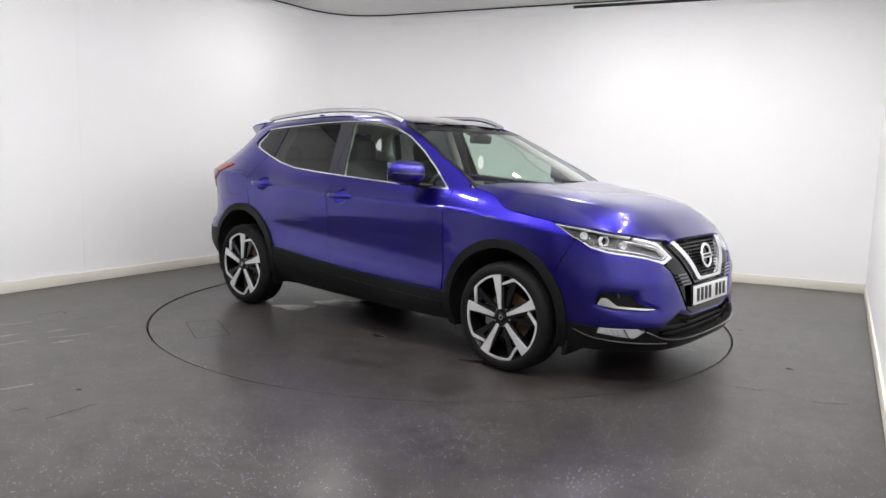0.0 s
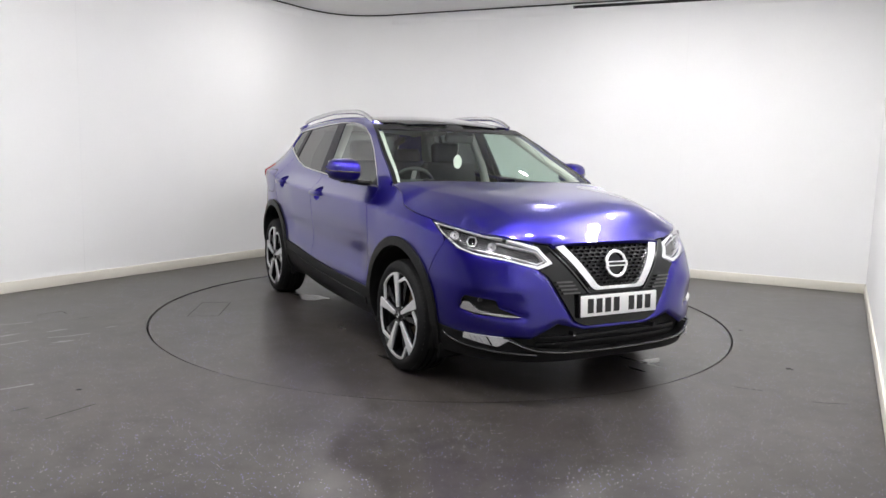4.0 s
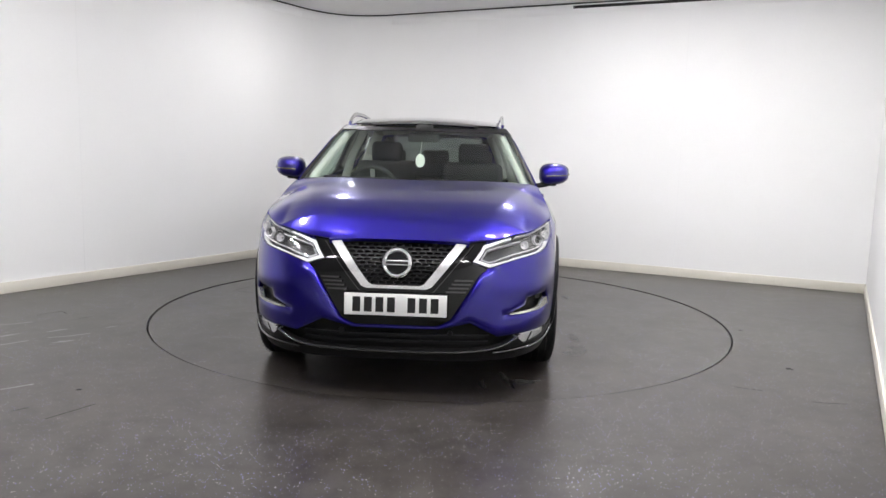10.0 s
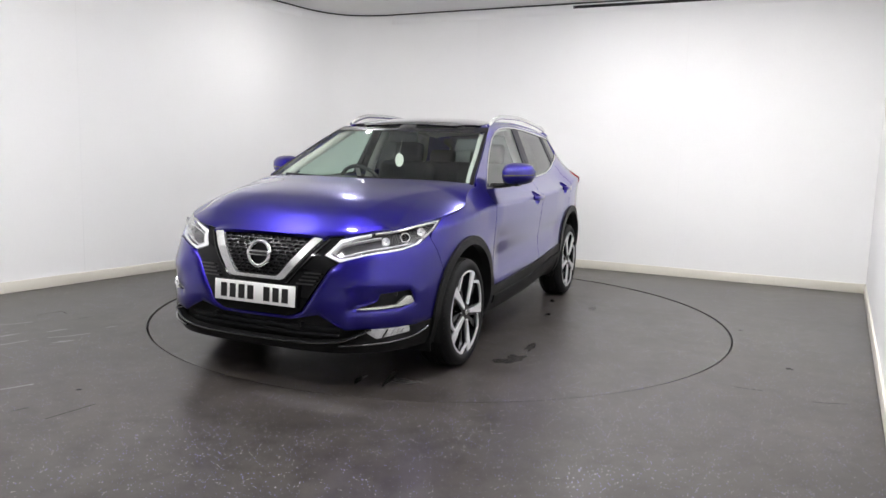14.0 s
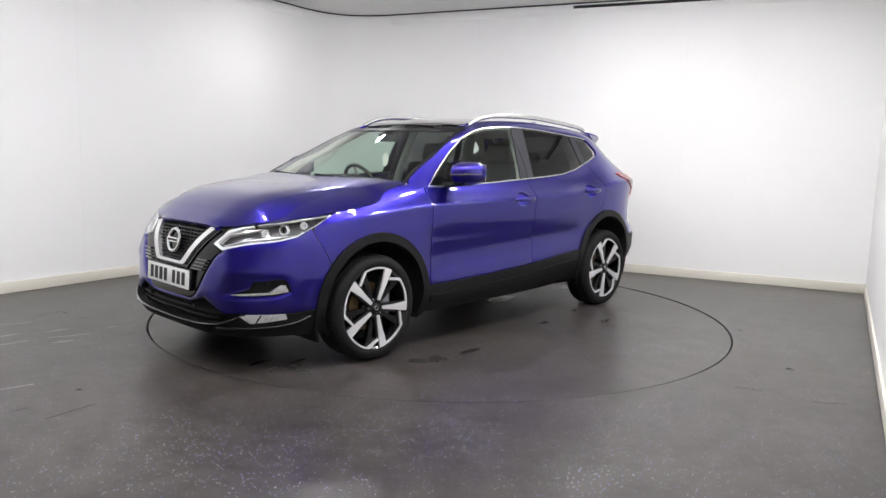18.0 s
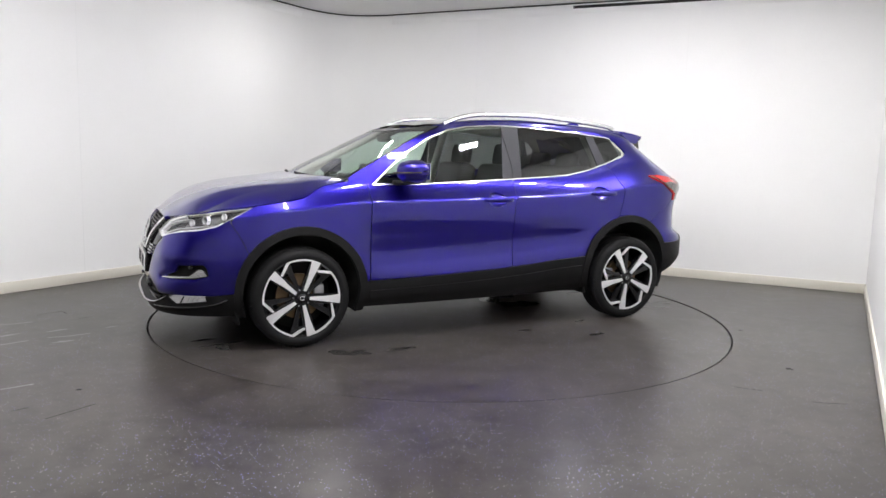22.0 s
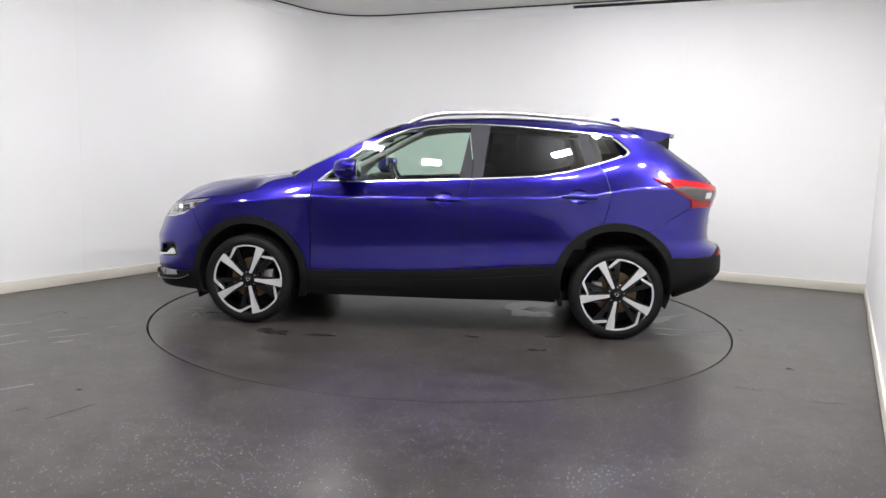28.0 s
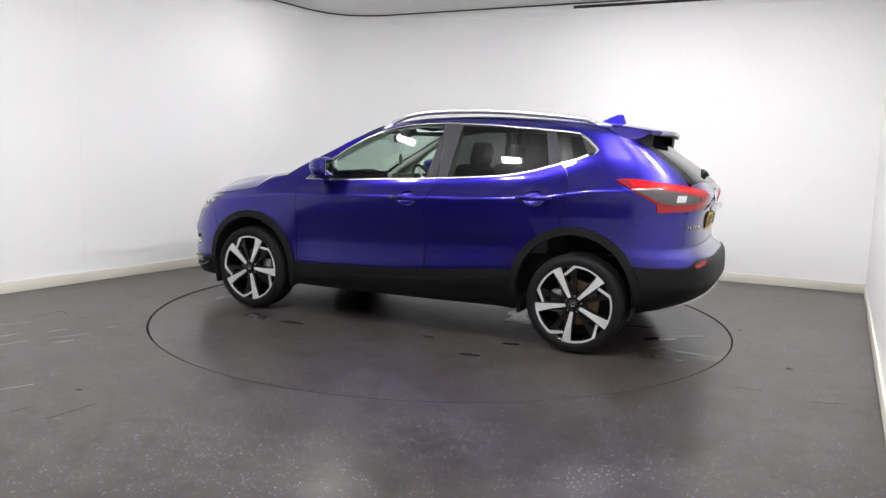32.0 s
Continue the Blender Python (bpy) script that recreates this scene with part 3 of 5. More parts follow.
def wrap(s, z):
    """The body side from the nose (s = 0) round to the tail (s = SMAX); s below 0 is the right half."""
    s, z = np.broadcast_arrays(np.asarray(s, float), np.asarray(z, float))
    sg = np.where(s < 0, -1.0, 1.0)
    s = np.abs(s)
    phf = np.interp(np.clip(s, 0, LF), AF, _ph)
    phr = np.interp(np.clip(SMAX - s, 0, LR), AR, _ph)
    xf = XC + (XF(z) - XC) * np.clip(np.cos(phf), 0, 1) ** (2 / PF)
    xr = XCR + (XR(z) - XCR) * np.clip(np.cos(phr), 0, 1) ** (2 / PR)
    x = np.where(s < S1, xf, np.where(s < S2, XC - (s - S1), xr))
    k = np.where(s < S1, np.clip(np.sin(phf), 0, 1) ** (2 / PF), np.where(s < S2, 1.0, np.clip(np.sin(phr), 0, 1) ** (2 / PR)))
    y = k * y_side(x, z)
    return np.stack([x, sg * y, z], -1)


def at_y(y):
    """The s of the front at half width y."""
    return float(np.interp(y, 0.885 * np.sin(_ph) ** (2 / PF), AF))


def at_x(x):
    """The s of the side at x, by the outline at badge height."""
    if x > XC:
        return float(np.interp(-(x - XC), -1.16 * np.cos(_ph) ** (2 / PF), AF))
    if x < XCR:
        return SMAX - float(np.interp((x - XCR), -1.05 * np.cos(_ph) ** (2 / PR), AR))
    return S1 + XC - x


def rear_y(y):
    """The s of the tail at half width y."""
    return SMAX - float(np.interp(y, 0.885 * np.sin(_ph) ** (2 / PR), AR))


# bonnet, windscreen and roof
HB = curve((1.0, 1.115), (1.144, 1.103), (1.285, 1.085), (1.52, 1.056), (1.757, 1.013), (1.87, 0.973), (1.95, 0.930), (2.02, 0.882), (2.098, 0.828), (2.14, 0.80))
Z_SHUT = curve((0.8, 1.10), (1.0, 1.075), (1.143, 1.049), (1.206, 1.026), (1.29, 0.972), (1.438, 0.941), (1.639, 0.914), (1.79, 0.893), (1.88, 0.874), (1.975, 0.857), (2.06, 0.826), (2.1, 0.815))


def nose_back(y):
    k = np.clip(np.abs(y) / 0.885, 0, 0.985)
    return 1.16 * (1 - (1 - k ** PF) ** (1 / PF))


Y_SHUT = curve(*[(xx, float(np.interp(-xx, -wrap(np.linspace(0, S1 + 0.4, 400), Z_SHUT(xx))[:, 0], wrap(np.linspace(0, S1 + 0.4, 400), Z_SHUT(xx))[:, 1])))
                 for xx in np.linspace(0.85, 2.07, 34)])


def bonnet(x, y):
    x, y = np.broadcast_arrays(np.asarray(x, float), np.asarray(y, float))
    ay = np.abs(y)
    ys = Y_SHUT(x)
    k = smooth01(x, 1.2, 1.9)
    xe = x + np.minimum(nose_back(y), 0.125) * k
    drop = HB(x + np.minimum(nose_back(ys), 0.125) * k) - Z_SHUT(x)
    z = HB(xe) - drop * np.clip(ay / ys, 0, 1.1) ** 5.0
    ridge = 0.44 + 0.30 * np.clip(2.05 - x, 0, 1)
    d = ay - ridge
    z = z + 0.007 * np.exp(-np.abs(d) / np.where(d > 0, 0.06, 0.14)) * smooth01(2.08 - x, 0.0, 0.3)
    return np.stack([x, y, z], -1)


XA = curve((1.0, 1.11), (1.06, 1.035), (1.133, 0.925), (1.209, 0.780), (1.261, 0.675), (1.37, 0.470), (1.462, 0.270), (1.516, 0.080), (1.56, -0.12))
BOW = 0.155


def screen(a, z):
    a, z = np.broadcast_arrays(np.asarray(a, float), np.asarray(z, float))
    return np.stack([XA(z) + BOW * (1 - a * a), a * y_glass(z), z], -1)


def roof(x, y):
    x, y = np.broadcast_arrays(np.asarray(x, float), np.asarray(y, float))
    ay = np.abs(y)
    z = ZR(x) - 0.035 * (ay / 0.6) ** 2 - 0.07 * (np.clip(ay - 0.53, 0, 1) / 0.09) ** 2
    return np.stack([x, y, z], -1)


def roof_z(x, y):
    return roof(x, y)[..., 2]


def crown(x, y):
    return ZR(x) - 0.035 * (np.abs(y) / 0.6) ** 2


# ---------------------------------------------------------------- car: panels
car = new("car")
tagged(car, "metallic blue family crossover car with black lower cladding", "car")

ARCH_F, ARCH_R, R_OUT, R_IN = (1.310, 0.360), (-1.306, 0.400), 0.430, 0.378


def circle(c, r):
    return lambda x, z: r - np.hypot(x - c[0], np.maximum(z, 0) - c[1])


arch_f, arch_r = circle(ARCH_F, R_OUT), circle(ARCH_R, R_OUT)
hole_f, hole_r = circle(ARCH_F, R_IN), circle(ARCH_R, R_IN)
GAP = 0.0022
# outline of the side windows, at the outer edge of the bright trim
WINDOW = polygon((0.835, 1.050), (0.69, 1.172), (0.526, 1.290), (0.364, 1.383), (0.202, 1.443), (0.041, 1.474), (-0.12, 1.488), (-0.32, 1.493), (-0.60, 1.485),
                 (-0.916, 1.463), (-1.113, 1.448), (-1.255, 1.432), (-1.30, 1.412), (-1.380, 1.345), (-1.392, 1.322), (-1.375, 1.300), (-1.338, 1.282), (-1.165, 1.226), (-0.971, 1.169),
                 (-0.774, 1.131), (-0.535, 1.112), (-0.253, 1.095), (0.071, 1.077), (0.482, 1.056))
SEAM_MID = curve((0.40, -0.235), (0.533, -0.240), (0.843, -0.238), (1.083, -0.277), (1.2, -0.30))
SEAM_REAR = curve((0.5, -0.95), (0.805, -1.198), (0.877, -1.217), (1.015, -1.240), (1.132, -1.225), (1.227, -1.165), (1.3, -1.10))
LAMP = polygon((0.380, 0.731), (0.472, 0.700), (0.602, 0.736), (0.673, 0.748), (0.80, 0.763), (0.893, 0.787), (0.940, 0.822), (1.065, 0.914),
               (0.862, 0.891), (0.76, 0.873), (0.619, 0.855), (0.52, 0.836), (0.438, 0.815), (0.417, 0.780))
SEAM_BUMPER = curve((0.3, 1.70), (0.60, 1.655), (0.72, 1.70), (0.83, 1.755), (0.95, 1.76))
TAIL = polygon((4.331, 1.140), (4.448, 1.145), (4.613, 1.128), (4.767, 1.111), (4.95, 1.086), (5.10, 1.060), (5.165, 1.025), (5.165, 0.990), (5.08, 0.970), (4.808, 0.955),
               (4.599, 0.946), (4.585, 0.998), (4.472, 1.050))
S_GATE = rear_y(0.66)
BUMPER_TOP = curve((4.2, 0.600), (4.70, 0.605), (4.87, 0.655), (5.0, 0.657), (5.6, 0.657))


def bumper_seam(s):
    return 0.773 + 0.636 * (np.minimum(np.abs(s), 4.60) - 4.314)


both = np.minimum


def sides(make):
    for sd in (1, -1):
        make(sd)


def build_sides(sd):
    def door_f(s, z, P):
        x = P[..., 0]
        return np.minimum.reduce([0.858 - x, x - SEAM_MID(z) - GAP, -0.05 * cup_f(x, z), z - BLUE_LOW(x), -WINDOW(x, z) - 0.001, 1.15 - z])
    cup_f = lambda x, z: 1 - np.hypot((x + 0.093) / 0.075, (z - 0.955) / 0.052)
    cup_r = lambda x, z: 1 - np.hypot((x + 1.030) / 0.075, (z - 1.000) / 0.052)
    fd = panel("front_door", wrap, (at_x(0.88), at_x(-0.31)), (0.40, 1.13), 0.014, door_f, M_PAINT, car, side=sd)

    def door_r(s, z, P):
        x = P[..., 0]
        return np.minimum.reduce([SEAM_MID(z) - GAP - x, x - SEAM_REAR(z) - GAP, -0.05 * cup_r(x, z), z - BLUE_LOW(x), -WINDOW(x, z) - 0.001, -arch_r(x, z) - 0.001, 1.235 - z])
    rd = panel("rear_door", wrap, (at_x(-0.22), at_x(-1.26)), (0.45, 1.24), 0.014, door_r, M_PAINT, car, side=sd)

    for door, cup, hx, hz in ((fd, cup_f, -0.093, 0.955), (rd, cup_r, -1.030, 1.000)):
        def dish(s, z):
            p = wrap(s, z)
            p[..., 1] -= 0.060 * np.clip(cup(p[..., 0], z), 0, 1) ** 0.55
            return p
        panel("handle_cup", dish, (at_x(hx + 0.08), at_x(hx - 0.08)), (hz - 0.056, hz + 0.056), 0.006, lambda s, z, P: 0.05 * cup(P[..., 0], z), M_PAINT, door, depth=0, side=sd)
        bm = bmesh.new()
        pts = []
        for k in range(13):
            q = -0.118 + 0.236 * k / 12
            yy = float(y_side(np.array(hx - q), np.array(hz)))
            pts.append((hx - q, sd * (yy + 0.004 + 0.026 * (1 - (abs(q) / 0.118) ** 4)), hz + 0.004))
        add_tube(bm, pts, [0.010 + 0.003 * math.sin(math.pi * k / 12) for k in range(13)], 10, 1.5)
        part("door_handle", bm, M_PAINT, door)

    def fender(s, z, P):
        x = P[..., 0]
        return np.minimum.reduce([x - 0.862 - GAP, SEAM_BUMPER(z) - GAP - x, -arch_f(x, z) - 0.001, Z_SHUT(x) - GAP - z, z - 0.40, -LAMP(np.abs(s), z) - 0.003])
    panel("front_wing", wrap, (at_x(1.80), at_x(0.84)), (0.40, 1.10), 0.014, fender, M_PAINT, car, side=sd)

    def quarter(s, z, P):
        x, y = P[..., 0], P[..., 1]
        ahead = np.minimum(-WINDOW(x, z) - 0.001, np.maximum(z - 1.06, -10))
        front = np.minimum(np.maximum(SEAM_REAR(z) - x - GAP, z - np.where(x > -1.3, 1.28, 1.2)), 1)
        front = np.where((z > 1.24) | (x > 0.5), 1.0, front)
        pillar = np.where(x > 0.80, z - (1.052 + 0.10 * np.clip(x - 0.83, 0, 1)), 1.0)
        low = np.where(x > -1.25, z - np.where(x > -1.1, 1.04, 0.7), z - 0.602)
        return np.minimum.reduce([-WINDOW(x, z) - 0.001, front, pillar, low, np.where(x < 0.5, ZR(x) - 0.042 - z, 1.0), XA(z) + 0.004 - x, -arch_r(x, z) - 0.001,
                                  -TAIL(np.abs(s), z) - 0.003, S_GATE - GAP - np.abs(s), np.where(x < -1.4, z - bumper_seam(s) - 0.0012, 1.0)])
    panel("body_side", wrap, (at_x(0.99), S_GATE + 0.02), (0.58, 1.56), 0.014, quarter, M_PAINT, car, side=sd)

    def skin(s, z, P):
        return np.minimum.reduce([bumper_seam(s) - 0.0012 - z, z - BUMPER_TOP(s), -arch_r(P[..., 0], z) - 0.001, -TAIL(s, z) - 0.003, np.maximum(S_GATE - GAP - s, 0.728 - z)])
    panel("rear_bumper_skin", wrap, (at_x(-1.45), SMAX), (0.59, 0.96), 0.012, skin, M_PAINT, car, side=sd)

    panel("side_lining", wrap, (at_x(0.95), at_x(-1.62)), (1.04, 1.54), 0.03, lambda s, z, P: np.minimum.reduce([quarter(s, z, P) + 0.012, z - 1.05, XA(z) - 0.07 - P[..., 0]]), M_LINER, car, depth=0, lift=-0.022, label="light grey inner lining of the window frames", side=sd)
    trim_w = lambda x: 0.0080 + 0.009 * smooth01(-x, 1.22, 1.36)
    # bright trim round the windows, pillar film and panes
    panel("window_trim", wrap, (at_x(0.86), at_x(-1.42)), (1.03, 1.51), 0.004,
          lambda s, z, P: both(WINDOW(P[..., 0], z), trim_w(P[..., 0]) - WINDOW(P[..., 0], z)), M_TRIM, car, depth=0.012, lift=0.004, label="bright chrome window surround", side=sd)
    bp = polygon((-0.262, 1.50), (-0.40, 1.50), (-0.352, 1.08), (-0.185, 1.08))
    cp = polygon((-1.010, 1.48), (-1.075, 1.48), (-1.168, 1.20), (-1.085, 1.19))
    win_in = lambda x, z: WINDOW(x, z) - trim_w(x)
    panel("pillar_cover", wrap, (at_x(-0.16), at_x(-0.42)), (1.07, 1.51), 0.004,
          lambda s, z, P: both(both(win_in(P[..., 0], z), bp(P[..., 0], z)), np.abs(P[..., 0] - SEAM_MID(z) - 0.145 * (z - 1.09)) - 0.003), M_BPILLAR, car, depth=0.01, lift=0.002, label="satin dark grey pillar film", side=sd)
    panel("pillar_cover", wrap, (at_x(-0.99), at_x(-1.19)), (1.17, 1.50), 0.008,
          lambda s, z, P: both(win_in(P[..., 0], z), cp(P[..., 0], z)), M_BPILLAR, car, depth=0.01, lift=0.002, label="satin dark grey pillar film", side=sd)
    for nm, mt, lb, cond in (("front_door_glass", M_GLASS, "clear green-tinted side glass", lambda x, z: np.where(x > -0.3, 1.0, -1.0)),
                             ("rear_door_glass", M_PRIVACY, "dark privacy glass", lambda x, z: np.where((x < -0.3) & (x > -1.075 - 0.33 * (1.35 - z)), 1.0, -1.0)),
                             ("quarter_glass", M_PRIVACY, "dark privacy glass", lambda x, z: np.where(x < -1.075 - 0.33 * (1.35 - z), 1.0, -1.0))):
        ob = panel(nm, wrap, (at_x(0.86), at_x(-1.42)), (1.03, 1.51), 0.012,
                   lambda s, z, P: np.minimum.reduce([win_in(P[..., 0], z), -bp(P[..., 0], z), -cp(P[..., 0], z), 0.02 * cond(P[..., 0], z)]), mt, car, depth=0, lift=-0.003, label=lb, side=sd)
        ob.visible_shadow = False

    # black cladding
    def sill(s, z, P):
        x = P[..., 0]
        return np.minimum.reduce([BLUE_LOW(x) - 0.002 - z, z - 0.245, -arch_f(x, z) + 0.002, -arch_r(x, z) + 0.002, 0.96 - x, x + 0.95])
    panel("sill_cladding", wrap, (at_x(1.0), at_x(-1.0)), (0.22, 0.54), 0.014, sill, M_BLACK, car, depth=0.03, lift=0.010, label="black plastic sill cladding", side=sd)
    panel("sill_ledge", wrap, (at_x(0.86), at_x(-0.90)), (0.30, 0.46), 0.010,
          lambda s, z, P: np.minimum.reduce([BLUE_LOW(P[..., 0]) - 0.065 - z, z - BLUE_LOW(P[..., 0]) + 0.115, -arch_r(P[..., 0], z) - 0.01]), M_BLACK, car, depth=0.012, lift=0.020, side=sd)
    for arch, hole, cx_, lowz in ((arch_f, hole_f, ARCH_F[0], 0.22), (arch_r, hole_r, ARCH_R[0], 0.28)):
        panel("arch_cladding", wrap, (at_x(cx_ + 0.44), at_x(cx_ - 0.44)), (lowz, 0.84), 0.010,
              lambda s, z, P: np.minimum.reduce([arch(P[..., 0], z), -hole(P[..., 0], z), z - lowz]), M_BLACK, car, depth=0.05, lift=0.016, label="black plastic wheel arch moulding", side=sd)


sides(build_sides)
# round-cornered filler flap in the right rear wing
FLAP = lambda x, z: 0.118 - np.maximum(np.hypot(np.maximum(np.abs(x + 1.405) - 0.06, 0), np.maximum(np.abs(z - 0.995) - 0.030, 0)), 0) - 0.05
panel("filler_flap", wrap, (at_x(-1.25), at_x(-1.56)), (0.87, 1.12), 0.005,
      lambda s, z, P: 0.0028 - np.abs(FLAP(P[..., 0], z)), M_SEAM, car, depth=0.0, lift=0.0012, label="thin dark joint of the filler flap", side=-1)

# front: bumper skin, lower bumper, grille surround
Y_ = at_y
LOWER_BLUE = polygon((-0.01, 0.381), (0.22, 0.383), (0.279, 0.397), (0.379, 0.420), (0.532, 0.347), (0.64, 0.354), (0.944, 0.358), (1.08, 0.372), (1.35, 0.40), (1.35, 0.95), (-0.01, 0.95))
V_OUT = polygon((-0.01, 0.400), (0.205, 0.400), (0.232, 0.408), (0.280, 0.432), (0.413, 0.650), (0.435, 0.674), (0.470, 0.694), (0.38, 0.731), (0.417, 0.781), (0.445, 0.823), (0.60, 0.9), (-0.01, 0.9))
DRL = polygon((0.565, 0.458), (0.685, 0.500), (0.700, 0.540), (0.868, 0.553), (0.890, 0.530), (0.906, 0.482), (0.82, 0.458))
FOG = polygon((0.645, 0.342), (0.69, 0.351), (0.90, 0.353), (0.914, 0.322), (0.715, 0.300))
V_IN = polygon((-0.01, 0.603), (0.122, 0.603), (0.141, 0.613), (0.288, 0.798), (0.35, 0.877), (-0.01, 0.877))
LIP = curve((0, 0.268), (0.35, 0.275), (0.50, 0.287), (0.56, 0.300), (0.640, 0.336), (0.70, 0.36))
BLADE = curve((0.40, 0.262), (0.63, 0.274), (0.80, 0.282), (0.95, 0.300), (1.06, 0.345))


def front_skin(s, z, P):
    a = np.abs(s)
    return np.minimum.reduce([LOWER_BLUE(a, z), -V_OUT(a, z), P[..., 0] - SEAM_BUMPER(z) - GAP, -arch_f(P[..., 0], z) - 0.001, -LAMP(a, z) - 0.003, -DRL(a, z), Z_SHUT(P[..., 0]) - z])


def bumper_surf(s, z):
    """The nose with its edges rolled in towards the grille and the light pods."""
    p = wrap(s, z)
    a = np.abs(s)
    p[..., 0] -= 0.022 * np.exp(np.minimum(V_OUT(a, z), 0) / 0.016) + 0.014 * np.exp(np.minimum(DRL(a, z), 0) / 0.012) + 0.014 * np.exp(-np.maximum(LOWER_BLUE(a, z), 0) / 0.012)
    p[..., 0] += 0.012 * np.exp(-((z - 0.60) / 0.05) ** 2) * smooth01(a, 0.45, 0.60) * (1 - smooth01(a, 0.75, 0.95))
    return p


panel("front_bumper", bumper_surf, (-at_x(1.60), at_x(1.60)), (0.34, 0.92), 0.007, front_skin, M_PAINT, car, depth=0.03, flip=False)


def front_low(s, z, P):
    a = np.abs(s)
    return np.minimum.reduce([-LOWER_BLUE(a, z) - 0.001, z - 0.222, 0.415 - z, -arch_f(P[..., 0], z) - 0.001, P[..., 0] - 1.60, -FOG(a, z),
                              np.maximum(a - 0.645, LIP(a) - z)])


panel("lower_bumper", wrap, (-at_x(1.58), at_x(1.58)), (0.19, 0.42), 0.009, front_low, M_BLACK, car, depth=0.04, lift=0.002, label="black plastic lower bumper")
lower_grille = panel("lower_grille", wrap, (-Y_(0.68), Y_(0.68)), (0.25, 0.44), 0.02, None, M_CORE, car, depth=0.0, lift=-0.055)
for zz in (0.312, 0.345):
    panel("air_slat", wrap, (-Y_(0.50), Y_(0.50)), (zz - 0.006, zz + 0.006), 0.012, None, M_MESH, car, depth=0.03, lift=-0.035)
for sd in (1, -1):
    c = wrap(0.282, 0.362)
    bm = bmesh.new()
    add_cyl(bm, 0.014, 0.012, 0.03, pose(float(c[0]) - 0.022, sd * float(c[1]), 0.362, 0, 90, 0), 20)
    part("parking_sensor", bm, M_MESH, car, "round black parking sensor")


def lip_bar(name, f, s0, s1, sd, lift, label):
    bm = bmesh.new()
    pts = []
    for q in np.linspace(s0, s1, 40):
        p = wrap(q, float(f(abs(q))))
        n = np.array([p[0] - 1.0, p[1] * 0.6, 0])
        n /= np.linalg.norm(n)
        p = p + n * lift
        pts.append((float(p[0]), sd * float(p[1]), float(p[2])))
    add_tube(bm, pts, 0.0085, 10, 0.8)
    part(name, bm, M_LIP, car, label)


lip_bar("bumper_lip", LIP, -0.655, 0.655, 1, 0.010, "gloss black bumper lip")
for sd in (1, -1):
    lip_bar("fog_blade", BLADE, 0.52, 1.04, sd, 0.012, "gloss black blade under the fog lamp")
panel("grille_surround", wrap, (-Y_(0.60), Y_(0.60)), (0.39, 0.84), 0.008,
      lambda s, z, P: np.minimum.reduce([V_OUT(np.abs(s), z) - 0.002, -V_IN(np.abs(s), z), -LAMP(np.abs(s), z) - 0.002, 0.823 + 0.08 * np.abs(s) ** 2 - z]), M_GLOSS, car, depth=0.03, lift=-0.012, label="gloss black grille surround")


# bonnet, roof, screens
def bonnet_in(x, y, P):
    ay = np.abs(y)
    return np.minimum.reduce([Y_SHUT(x) - GAP - ay, 2.099 - x, x - 1.165 + 0.15 * (ay / 0.8) ** 2])


panel("bonnet", bonnet, (1.0, 2.11), (-0.86, 0.86), 0.013, bonnet_in, M_PAINT, car, depth=0.02)


def roof_in(x, y, P):
    ay = np.abs(y)
    hs = XA(P[..., 2]) + BOW * (1 - (ay / y_glass(P[..., 2])) ** 2)
    return np.minimum.reduce([y_side(x, ZR(x) - 0.042) + 0.003 - ay, hs - x + 0.004, x + 1.50])


GLASS_ROOF = polygon((0.45, -0.54), (0.45, 0.54), (-0.98, 0.525), (-1.02, 0.49), (-1.02, -0.49), (-0.98, -0.525))
panel("roof", roof, (-1.52, 0.34), (-0.70, 0.70), 0.012, lambda x, y, P: both(roof_in(x, y, P), -GLASS_ROOF(x, y)), M_PAINT, car, depth=0.015)
panel("roof_glass", roof, (-1.04, 0.34), (-0.56, 0.56), 0.02, lambda x, y, P: both(roof_in(x, y, P), GLASS_ROOF(x, y) - 0.002), M_ROOFGLASS, car, depth=0.015, lift=0.001, label="black panoramic roof glass")
panel("headliner", roof, (-1.45, 0.15), (-0.58, 0.58), 0.04, None, M_LINER, car, depth=0, lift=-0.05)


def screen_in(a, z, P):
    return np.minimum.reduce([0.985 - np.abs(a), z - 1.03, crown(P[..., 0], P[..., 1]) - 0.004 - z])


ws = panel("windscreen", screen, (-1, 1), (1.02, 1.54), 0.02, lambda a, z, P: np.minimum.reduce([screen_in(a, z, P), 0.955 - np.abs(a), z - 1.055, (crown(P[..., 0], P[..., 1]) - 0.012 - z)]),
           M_GLASS, car, depth=0, label="clear green-tinted windscreen")
ws.visible_shadow = False
panel("windscreen_border", screen, (-1, 1), (1.02, 1.54), 0.012,
      lambda a, z, P: both(screen_in(a, z, P), -np.minimum.reduce([0.955 - np.abs(a), z - 1.056, crown(P[..., 0], P[..., 1]) - 0.013 - z])), M_FRIT, car, depth=0.008, lift=0.001, label="black printed glass border")

# tail: tailgate, rear window, bumper
PLATE_BAY = polygon((SMAX - 0.30, 0.80), (SMAX - 0.30, 0.945), (SMAX + 1, 0.945), (SMAX + 1, 0.80))


def mirror_wrap(s, z):
    """The tail about its centre: s = 0 at the rear centre."""
    s = np.asarray(s, float)
    p = wrap(SMAX - np.abs(s), z)
    p[..., 1] *= np.where(s < 0, -1.0, 1.0)
    return p


